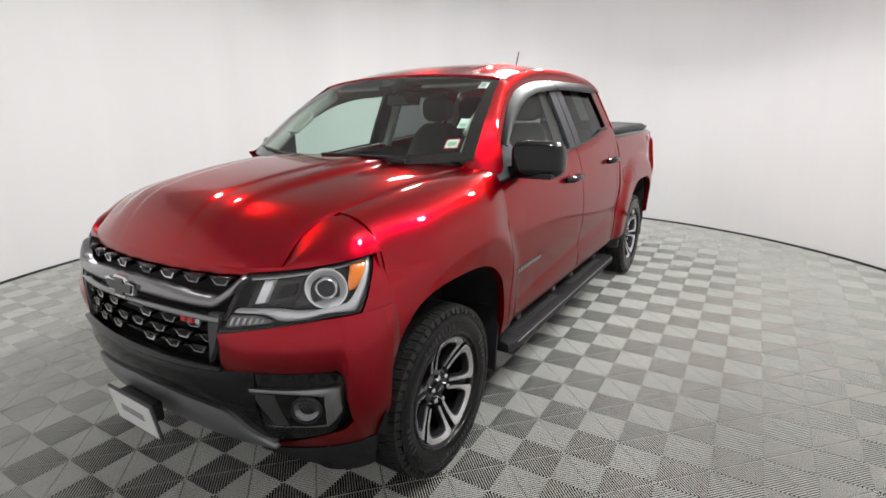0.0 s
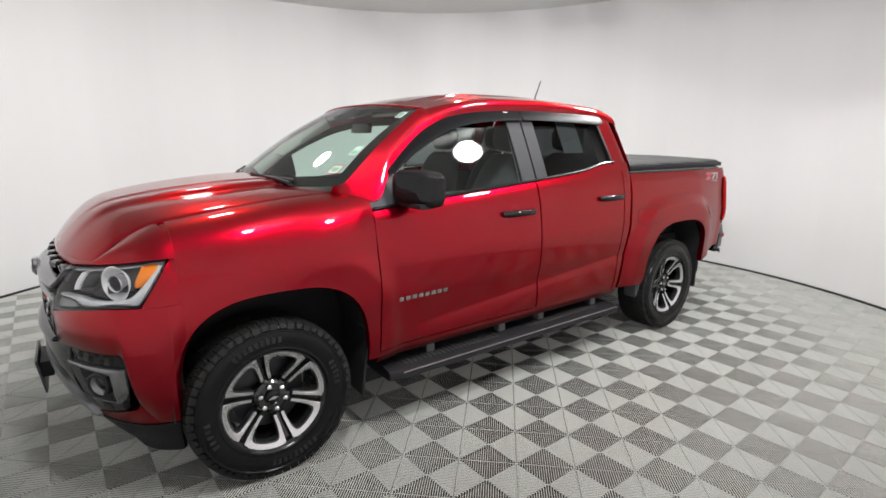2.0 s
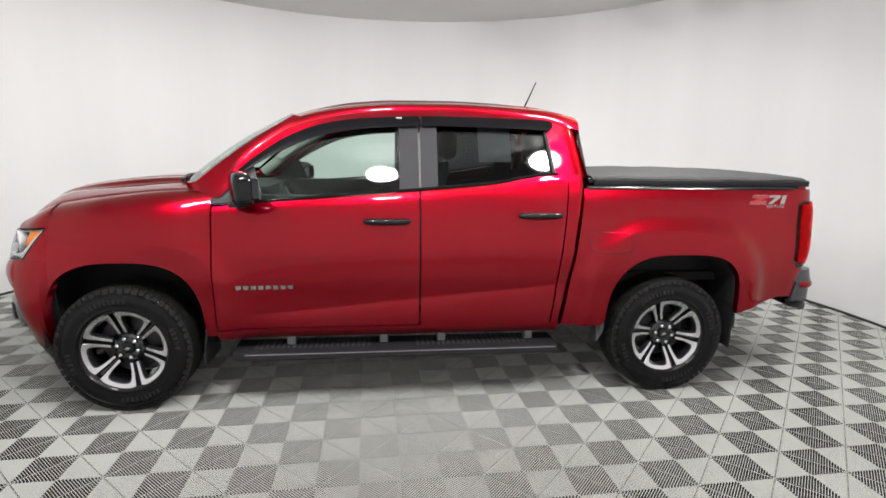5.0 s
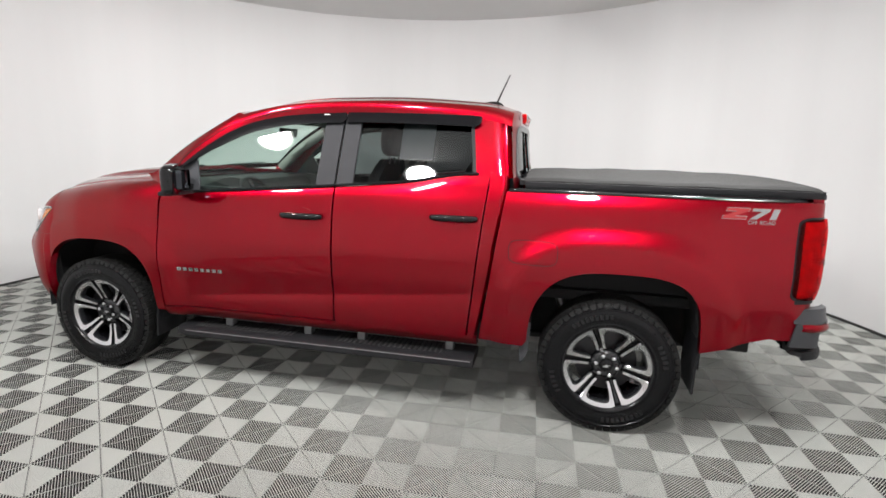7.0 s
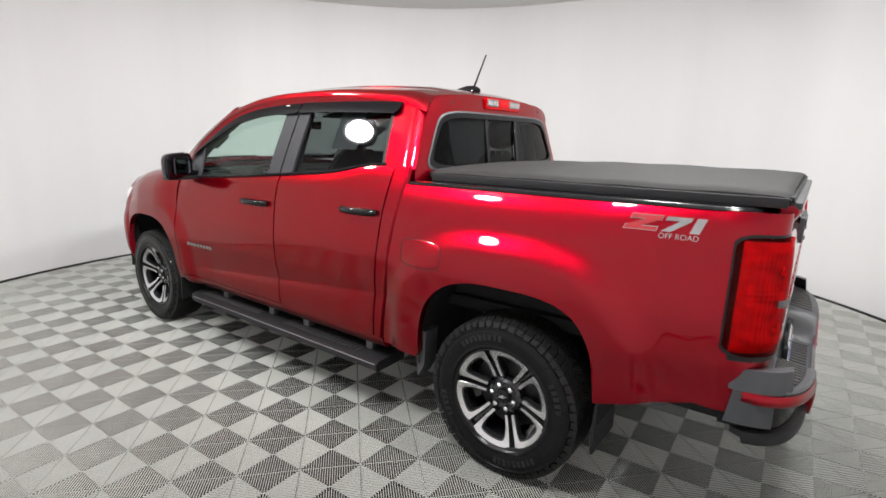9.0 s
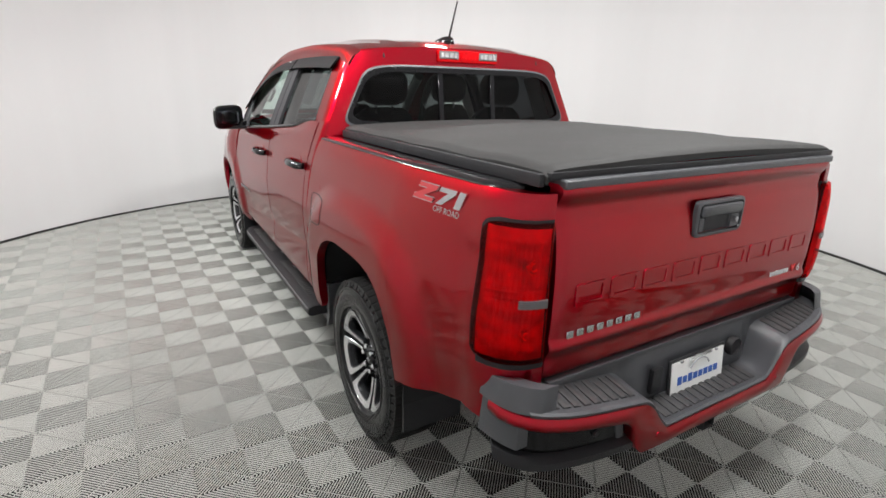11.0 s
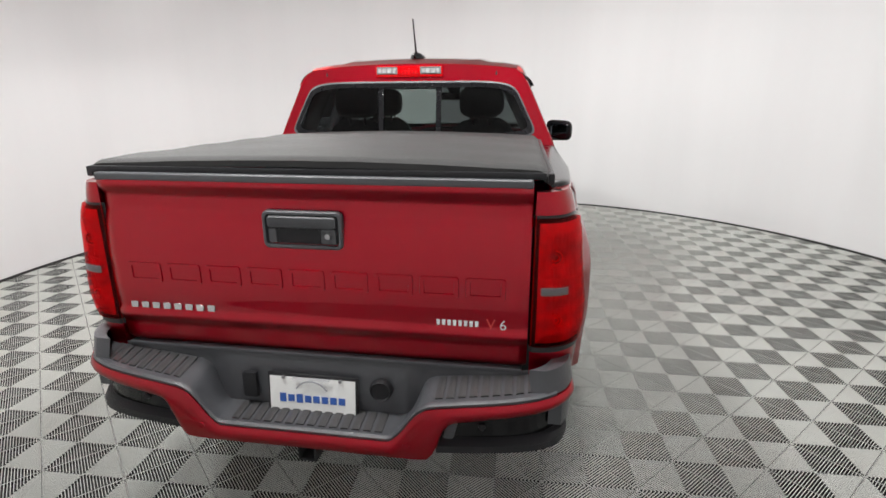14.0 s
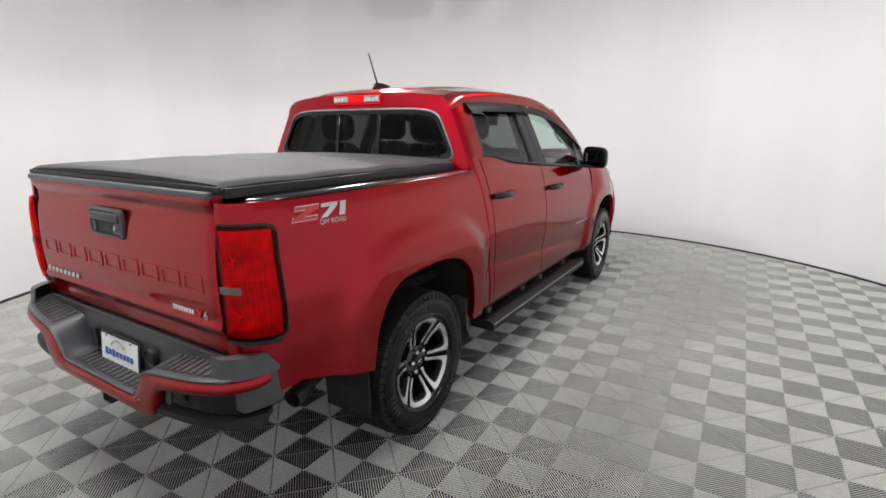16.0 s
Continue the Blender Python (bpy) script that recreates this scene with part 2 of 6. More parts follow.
def tube(pts, r, n=10, bm=None, caps=True):
    bm = bm or bmesh.new()
    rings = []
    pts = [Vector(p) for p in pts]
    for i, p in enumerate(pts):
        t = (pts[min(i + 1, len(pts) - 1)] - pts[max(i - 1, 0)]).normalized()
        a = t.orthogonal().normalized() if i == 0 else (a - t * a.dot(t)).normalized()
        b = t.cross(a)
        rr = r[i] if isinstance(r, (list, tuple)) else r
        rings.append([bm.verts.new(p + rr * (a * math.cos(k * math.tau / n) + b * math.sin(k * math.tau / n))) for k in range(n)])
    for i in range(len(rings) - 1):
        for k in range(n):
            bm.faces.new((rings[i][k], rings[i][(k + 1) % n], rings[i + 1][(k + 1) % n], rings[i + 1][k]))
    if caps:
        bm.faces.new(rings[0][::-1])
        bm.faces.new(rings[-1])
    return bm


def revolve(prof, n, axis="y", c=(0, 0, 0), bm=None, a0=0.0, a1=math.tau):
    """Turns a profile of (radius, along) round an axis."""
    bm = bm or bmesh.new()
    full = abs(a1 - a0 - math.tau) < 1e-6
    cnt = n if full else n + 1
    rings = []
    for i in range(cnt):
        a = a0 + (a1 - a0) * i / n
        ring = []
        for r, h in prof:
            p = {"y": (r * math.cos(a), h, r * math.sin(a)), "z": (r * math.cos(a), r * math.sin(a), h), "x": (h, r * math.cos(a), r * math.sin(a))}[axis]
            ring.append(bm.verts.new((c[0] + p[0], c[1] + p[1], c[2] + p[2])))
        rings.append(ring)
    for i in range(n):
        r0, r1 = rings[i], rings[(i + 1) % cnt]
        for j in range(len(prof) - 1):
            try:
                bm.faces.new((r0[j], r1[j], r1[j + 1], r0[j + 1]))
            except ValueError:
                pass
    return bm


def prism(outline, f, depth, bm=None):
    """A plate with a 2D outline, laid by f(a, b, d) at the depths 0 and depth."""
    bm = bm or bmesh.new()
    lo = [bm.verts.new(f(a, b, 0)) for a, b in outline]
    hi = [bm.verts.new(f(a, b, depth)) for a, b in outline]
    n = len(outline)
    bm.faces.new(hi)
    bm.faces.new(lo[::-1])
    for i in range(n):
        bm.faces.new((lo[i], lo[(i + 1) % n], hi[(i + 1) % n], hi[i]))
    return bm


# ---- the booth ----
def booth():
    bm = revolve([(R_WALL, -0.05), (R_WALL, 1.0), (R_WALL, 2.2), (R_WALL, H_WALL), (R_WALL + 0.08, H_WALL), (R_WALL + 0.08, -0.05)], 160, "z", (CX, CY, 0))
    tagged(part("wall_round", bm, WALL), "smooth white curved wall of the photo booth", "wall", kind="structure")
    bm = revolve([(0.0, H_WALL), (1.5, H_WALL), (R_WALL + 0.2, H_WALL), (R_WALL + 0.2, H_WALL + 0.08), (0.0, H_WALL + 0.08)], 120, "z", (CX, CY, 0))
    tagged(part("ceiling", bm, CEIL), "plain grey cloth ceiling over the booth", "ceiling", kind="structure")
    bm = revolve([(R_WALL, 0.017), (R_WALL - 0.012, 0.017), (R_WALL - 0.022, 0.012), (R_WALL - 0.024, 0.0), (R_WALL - 0.024, -0.02)], 160, "z", (CX, CY, 0))
    tagged(part("baseboard", bm, EDGING), "thin black rubber edging along the foot of the wall", "edging", kind="structure")


booth()


def ceiling_lamp(lean, drop):
    """A round lamp head on a stem, its diffuser facing down and leaning towards its own +x."""
    root = new("ceiling_lamp")
    turn = Matrix.Rotation(radians(-lean), 4, "Y")

    def turned(bm):
        for v in bm.verts:
            v.co = turn @ v.co
        return bm
    part("housing", turned(revolve([(0.0, 0.055), (0.13, 0.050), (0.195, 0.030), (0.212, 0.0), (0.207, -0.014), (0.197, -0.014), (0.195, 0.0)], 40, "z")), WHITE_PAINT, root)
    part("diffuser", turned(revolve([(0.0, 0.006), (0.196, 0.006)], 40, "z")), LAMP_GLOW, root, "glowing white round diffuser")
    part("stem", tube([(0, 0, drop), (0, 0, 0.045)], 0.03, 12), WHITE_PAINT, root)
    # heads without lean are the added fill lamps
    return tagged(root, "round white lamp tilted under the grey ceiling" if lean else "added flat round white fill lamp under the grey ceiling", "lamp", group="lamps round the ceiling")


_heads = {}
for _x, _y, _z, _turn, _lean, _e in LAMPS:
    _m = pose(_x, _y, _z, 0, 0, _turn)
    if _lean in _heads:
        copy_thing(_heads[_lean], _m)
    else:
        _heads[_lean] = ceiling_lamp(_lean, H_WALL - _z)
        _heads[_lean].matrix_basis = _m

# ---- the pickup truck: x forward, y to its left, wheels on z = 0 ----
truck = tagged(new("pickup_truck"), "glossy dark red crew-cab pickup truck with black bed cover", "pickup truck")
FX, RX, HUB_Z = 1.643, -1.660, 0.365          # axles
NOSE_R, NOSE_P = 1.98, 2.2                    # where the nose starts to round, and how fully

w_body = spl((0.38, 0.845), (0.46, 0.885), (0.55, 0.902), (0.68, 0.912), (0.80, 0.924), (0.92, 0.925), (1.05, 0.912), (1.15, 0.897), (1.25, 0.872), (1.33, 0.845), (1.42, 0.82))
nose_x = spl((0.26, 2.285), (0.36, 2.365), (0.48, 2.425), (0.62, 2.46), (0.85, 2.46), (1.0, 2.425), (1.07, 2.378), (1.12, 2.32))
nose_w = spl((0.26, 0.80), (0.36, 0.835), (0.46, 0.875), (0.55, 0.90), (0.80, 0.915), (0.92, 0.90), (1.02, 0.865), (1.07, 0.84), (1.12, 0.80))


def f_arch(x):
    """Front wheel opening: a long forward curve and a squarer rear corner."""
    u = (x - 1.585) / (0.450 if x > 1.585 else 0.412)
    return 0.46 + 0.445 * (1 - abs(u) ** 2.9) ** (1 / 2.9) if abs(u) < 1 else 0.46


def r_arch(x):
    """Rear wheel opening: sloping in front, nearly upright behind."""
    u = (x + 1.655) / 0.44
    p = 2.75 if u > 0 else 3.7
    return 0.47 + 0.455 * (1 - abs(u) ** p) ** (1 / p) if abs(u) < 1 else 0.47


def near_arch(x, z, xc, hw, top):
    """1 beside a wheel arch, fading to 0 over a broad blister round it."""
    zc = 0.46
    d = (abs((x - xc) / hw) ** 3 + (max(0.0, z - zc) / (top - zc)) ** 3) ** (1 / 3) - 1
    t = max(0.0, min(1.0, (0.52 - abs(d)) / 0.26))
    return t * t * (3 - 2 * t) if z > 0.4 else 0.0


def side_y(x, z):
    y = w_body(z)
    if x > 0.9:
        k = min(1, (x - 0.9) / 0.4)
        y += k * (nose_w(z) - y) * min(1, max(0, (x - 1.4) / 0.58))
        y += 0.030 * near_arch(x, z, 1.585, 0.415, 0.905) * min(1, max(0, (1.985 - x) / 0.26)) ** 0.8
        y += 0.012 * k * math.exp(-((z - 1.02) / 0.07) ** 2) * (1 - min(1, max(0, (x - 1.75) / 0.25)))
    if x < -0.75:
        y += 0.036 * near_arch(x, z, -1.655, 0.44, 0.925) * min(1, max(0, (-0.9 - x) / 0.1))
        y -= 0.058 * min(1, max(0, (-2.02 - x) / 0.45)) ** 1.3 * (1 - 0.55 * min(1, max(0, (z - 1.12) / 0.18)))
    # rising crease low on the doors
    if -1.0 < x < 1.12:
        zc = 0.560 + (1.05 - x) * 0.090
        k = min(1.0, max(0.0, (1.02 - x) / 0.30))
        y -= 0.017 * k * (math.exp((zc - z) / 0.17) if z > zc else math.exp((z - zc) / 0.060))
    return y


def nose(phi, z, off=0.0):
    """The rounded front, from the centre line (phi 0) to the side (phi 90 degrees)."""
    a = radians(phi)
    w, xf = nose_w(z), nose_x(z)
    sx, sy = max(0.0, math.cos(a)) ** (2 / NOSE_P), max(0.0, math.sin(a)) ** (2 / NOSE_P)
    n = Vector((math.cos(a), math.sin(a), 0)).normalized()
    return Vector((NOSE_R + (xf - NOSE_R) * sx + off * n.x, w * sy + off * n.y, z))


def phi_of(y, z):
    return math.degrees(math.asin(min(1.0, (abs(y) / nose_w(z)) ** (NOSE_P / 2))))


def flip(f, s):
    """f mirrored to the side s."""
    return lambda u, v: (lambda p: Vector((p[0], s * p[1], p[2])))(f(u, v))


def nose_patch(name, p0, p1, zt, zb, material, s, off=0.0, depth=0.05, n=22, m=10, parent=None, label="", puff=0.0):
    """A piece of the front between two heights that are functions of phi."""
    def f(u, v):
        z = zb(u) + (zt(u) - zb(u)) * v
        k = puff * (1 - (2 * v - 1) ** 2) * (1 - (2 * (u - p0) / (p1 - p0) - 1) ** 4)
        return nose(u, z, off + k)
    bm = grid(flip(f, s), lin(p0, p1, n), lin(0, 1, m), flip=s > 0)
    if depth:
        rim_in(bm, lambda c: (-depth, 0, 0) if c.x > 2.2 else (-depth * 0.5, -s * depth * 0.7, 0))
    return part(name, bm, material, parent or truck, label)


# window lines of the cab
belt = spl((-1.12, 1.40), (-0.86, 1.405), (-0.5, 1.352), (-0.16, 1.322), (0.05, 1.305), (0.82, 1.245), (1.16, 1.215), (1.30, 1.21))
win_top = spl((-1.10, 1.655), (-0.95, 1.698), (-0.82, 1.715), (-0.16, 1.728), (0.05, 1.722), (0.30, 1.705), (0.52, 1.665), (0.70, 1.595), (0.88, 1.475), (1.03, 1.345), (1.14, 1.235), (1.2, 1.20))
roof_mid = spl((-1.075, 1.782), (-0.96, 1.815), (-0.84, 1.832), (-0.24, 1.862), (0.10, 1.858), (0.34, 1.840), (0.56, 1.803), (0.76, 1.752))


def cab_y(z):
    """Half width of the cab above the belt."""
    k = max(0.0, (z - 1.26) / 0.50)
    return 0.862 - 0.225 * k**1.12


# windscreen: lower and upper edges, from the centre out
def ws_low(y):
    return Vector((1.475 - 0.20 * (abs(y) / 0.71) ** 2.2, y, 1.308 + 0.02 * (abs(y) / 0.71) ** 2))


def ws_top(y):
    return Vector((0.765 - 0.085 * (abs(y) / 0.60) ** 2.2, y, 1.764 - 0.036 * (abs(y) / 0.645) ** 2.4))


def windscreen_pt(k, v, off=0.0):
    a, b = ws_low(0.730 * k), ws_top(0.644 * k)
    p = a.lerp(b, v)
    bow = 0.028 * math.sin(math.pi * v)
    return p + Vector((0.5, 0, 0.85)) * (bow + off)


WS_EDGE = 1.085               # how far the screen wraps round


def roof_edge(x):
    """Upper outer edge of the cab side: windscreen edge forward, roof edge behind."""
    if x > 0.68:
        v = min(1, max(0, (1.222 - x) / (1.222 - 0.676)))
        p = windscreen_pt(WS_EDGE - 0.065 * v, v)
        return p.y - 0.004, p.z + 0.003
    k = (0.68 - x) / 1.7
    y = 0.655 - 0.042 * k**2
    return y, roof_mid(x) - 0.064 + 0.022 * max(0.0, k) ** 1.5


def shoulder(x, t):
    """Roll of the front fender from its side (t 0) to the bonnet (t 1)."""
    hx = hood_edge(x)
    y1, z1 = side_y(x, 1.015), 1.015
    cy, cz = y1 - 0.015, hx.z - 0.012
    return (1 - t) ** 2 * y1 + 2 * t * (1 - t) * cy + t * t * hx.y, (1 - t) ** 2 * z1 + 2 * t * (1 - t) * cz + t * t * hx.z


# ---- body shell ----
def side_panels(s):
    name = "left" if s > 0 else "right"
    # front fender, with its shoulder rolling over to the bonnet
    def fender(u, v):
        x = u
        if v <= 1:
            zb = f_arch(x)
            z = zb + (1.015 - zb) * v
            y = side_y(x, z)
        else:
            y, z = shoulder(x, v - 1)
        return Vector((x, s * y, z))
    us = lin(1.115, 1.168, 5) + cosp(1.17, 1.986, 44)
    bm = grid(fender, us, lin(0, 1, 22) + lin(1.08, 2, 12), flip=s < 0)
    # upper wing above the headlamp
    rim_in(bm, lambda c: (0, -s * 0.035, -0.01))
    part("fender", bm, RED, truck)
    # flange that closes the joint between fender and wing
    def flange(u, v):
        y, z = shoulder(u, v)
        return Vector((u, s * (y - 0.005), z - 0.006))
    part("fender_flange", grid(flange, lin(1.93, 2.005, 5), lin(0, 0.97, 14), flip=s < 0), RED, truck)

    # doors
    def door(x0t, x0b, x1t, x1b, zb):
        def f(u, v):
            zt0 = belt(x0t + (x1t - x0t) * u) - 0.012
            z = zb + (zt0 - zb) * v
            k = (z - zb) / (1.33 - zb)
            x = (x0b + (x1b - x0b) * u) * (1 - k) + (x0t + (x1t - x0t) * u) * k
            y = side_y(x, z)
            if v > 0.93:
                y -= 0.010 * ((v - 0.93) / 0.07) ** 2
            return Vector((x, s * y, z))
        b = grid(f, lin(0, 1, 34), lin(0, 1, 80), flip=s > 0)
        rim_in(b, (0, -s * 0.04, 0))
        return b
    d1 = part("front_door", door(1.108, 1.108, -0.053, -0.053, 0.495), RED, truck)
    d2 = part("rear_door", door(-0.063, -0.063, -0.955, -0.868, 0.490), RED, truck)
    # rocker panel under the doors
    bm = grid(lambda u, v: Vector((u, s * (side_y(u, 0.46 + 0.032 * v) - 0.006 - 0.03 * (1 - v) ** 2), 0.42 + 0.068 * v)), lin(1.115, -0.93, 40), lin(0, 1, 6), flip=s > 0)
    rim_in(bm, (0, -s * 0.06, 0.0))
    part("rocker_panel", bm, RED, truck)
    # rear corner of the cab, between door and bed
    def corner(u, v):
        z = 0.475 + (1.40 - 0.475) * v
        k = min(1, (z - 0.475) / (1.33 - 0.475))
        xf = -0.876 * (1 - k) - 0.963 * k
        xr = (-0.925) * (1 - k) - 1.068 * k
        if z < 0.98:
            xr = -0.925 + (-1.018 + 0.925) * (z - 0.475) / 0.505
        y = side_y(xf, z) if z < 1.33 else cab_y(z) + 0.006
        if z > 1.20:
            y = y * (1 - (z - 1.20) / 0.2) + (cab_y(z) + 0.004) * (z - 1.20) / 0.2
        return Vector((xf + (xr - xf) * u, s * (y - 0.03 * max(0, (u - 0.75) / 0.25) ** 2), z))
    bm = grid(corner, lin(0, 1, 10), lin(0, 1, 30), flip=s > 0)
    rim_in(bm, (0, -s * 0.05, 0))
    part("cab_corner", bm, RED, truck)

    # bed side, round its rear corner
    def bed(u, v):
        zt = 1.318
        if u <= 1:
            k = lambda z: min(1, (z - 0.475) / (1.33 - 0.475))
            x = us_bed(u)
            zb = r_arch(x) if x > -2.098 else 0.53 + 0.09 * min(1, (-2.098 - x) / 0.35)
            z = zb + (zt - zb) * v
            if u < 0.12:
                t = 1 - u / 0.12
                x += t * (-(0.118) * k(z) + 0.0) 
            y = side_y(x, z) - 0.02 * max(0, (z - 1.24) / 0.08) ** 2 * 0.5
        else:
            a = radians(90 * (u - 1))
            zb = 0.615
            z = zb + (zt - zb) * v
            y0 = side_y(-2.44, z) - 0.02 * max(0, (z - 1.24) / 0.08) ** 2 * 0.5
            x = -2.44 - 0.205 * max(0, math.sin(a)) ** 0.8
            y = 0.712 + (y0 - 0.712) * max(0, math.cos(a)) ** 0.8
        return Vector((x, s * y, z))

    def us_bed(u):
        if u < 0.14:
            return -0.945 + (-1.21 + 0.945) * u / 0.14
        if u < 0.84:
            return cosp(-1.2151, -2.0949, 71)[int(round((u - 0.14) / 0.70 * 70))]
        return -2.10 + (-2.44 + 2.10) * (u - 0.84) / 0.16
    uu = lin(0, 0.13, 8) + [0.14 + 0.70 * i / 70 for i in range(0, 71, 2)] + lin(0.845, 1.0, 10) + lin(1.06, 2.0, 16)
    bm = grid(bed, uu, lin(0, 1, 34), flip=s > 0)
    rim_in(bm, lambda c: (0, -s * 0.04, 0) if c.x > -2.6 else (0.04, 0, 0))
    part("bed_side", bm, RED, truck)
    # plastic cap along the top of the bed
    def cap(u, v):
        x = -1.075 + (-2.56 + 1.075) * u
        a = math.pi * v
        y = side_y(max(x, -2.44), 1.30) - 0.062 + 0.052 * math.cos(a)
        if x < -2.44:
            y -= 0.10 * ((-2.44 - x) / 0.15) ** 2
        return Vector((x, s * y, 1.318 + 0.016 * math.sin(a)))
    part("bed_rail_cap", grid(cap, lin(0, 1, 40), lin(0, 1, 8), flip=s > 0), FASCIA, truck)
    # fuel filler door on the left side
    if s > 0:
        pts = []
        for i in range(36):
            a = math.tau * i / 36
            ca, sa = math.cos(a), math.sin(a)
            pts.append((-1.222 + 0.130 * math.copysign(abs(ca) ** 0.45, ca), 1.003 + 0.062 * math.copysign(abs(sa) ** 0.45, sa)))
        def lid(u, v):
            x, z = pts[int(u) % 36]
            x, z = -1.222 + (x + 1.222) * v, 1.003 + (z - 1.003) * v
            return Vector((x, side_y(x, z) + 0.0022 - 0.002 * max(0, (v - 0.9) / 0.1) ** 2, z))
        bm = grid(lid, list(range(37)), [0.02, 0.2, 0.4, 0.6, 0.8, 0.92, 1.0], flip=True)
        part("fuel_door", bm, RED, truck)
        bm = bmesh.new()
        tube([(x, side_y(x, z) + 0.0006, z) for x, z in pts + pts[:1]], 0.0018, 6, bm)
        part("fuel_door_gap", bm, UNDER, truck)
    return d1, d2


def hood_edge(x):
    """Shut line between bonnet and fender."""
    k = min(1, max(0, (x - 1.15) / (2.14 - 1.15)))
    return Vector((x, 0.762 - 0.082 * k - 0.05 * k**4, hood_side_z(x)))


HOOD_ROLL, HOOD_LIP = 0.27, 1.064      # how far back the nose of the bonnet rolls over, and the height of its lip
hood_side_top = spl((1.10, 1.302), (1.40, 1.288), (1.70, 1.256), (1.95, 1.216), (2.25, 1.158))
hood_mid_top = spl((1.30, 1.354), (1.60, 1.342), (1.90, 1.312), (2.20, 1.258), (2.40, 1.214))


def roll_over(d):
    return 1 - (1 - min(1.0, max(0.0, d / HOOD_ROLL))) ** 2.6


def hood_front_x(yk):
    return nose(phi_of(0.655 * yk, 1.07), 1.068).x - 0.004


def hood_side_z(x):
    return HOOD_LIP + (hood_side_top(x) - HOOD_LIP) * roll_over(hood_front_x(1.0) - x)


def bonnet_pt(u, v):
    yk = abs(v)
    xr, xf = 1.42 - 0.20 * yk**2.2, hood_front_x(yk)
    x = xr + (xf - xr) * u
    y = (hood_edge(min(x, 2.14)).y - 0.004) * yk
    if x > 2.05:
        y = y * (1 - ((x - 2.05) / 0.4) ** 2) + 0.655 * yk * ((x - 2.05) / 0.4) ** 2
    zs, zm = hood_side_top(x), hood_mid_top(x)
    # raised middle with a crease to each side
    b = 1 / (1 + math.exp((yk - 0.56) / (0.016 + 0.03 * max(0, u - 0.5))))
    c = 0.58 + 0.20 * min(1, max(0, (u - 0.35) / 0.4))
    top = zs + 0.003 + (zm - zs) * (c + (1 - c) * b) * (1 - yk**4)
    z = HOOD_LIP + (top - HOOD_LIP) * roll_over(xf - x)
    # second, finer crease nearer to the middle, spreading towards the windscreen
    z -= 0.010 / (1 + math.exp(-(yk - 0.40 + 0.10 * u) / 0.008)) * min(1, 4 * (1 - u)) * (1 - yk)
    if yk > 0.97:
        z -= 0.005 * ((yk - 0.97) / 0.03) ** 2
    return Vector((x, math.copysign(y, v), z))


def bonnet():
    us = lin(0, 0.85, 26) + lin(0.865, 1, 14)
    bm = grid(bonnet_pt, us, lin(-1, 1, 151))
    rim_in(bm, (0, 0, -0.03))
    part("bonnet", bm, RED, truck, "sculpted red bonnet with a raised middle")
    # cowl panel under the wipers
    bm = grid(lambda u, v: Vector((1.30 + 0.19 * u - 0.2 * (abs(v) / 0.71) ** 2.2 * 1.0, v, 1.296 - 0.012 * u)), lin(0, 1, 4), lin(-0.70, 0.70, 24))
    part("cowl_panel", bm, BLACK_PLASTIC, truck)


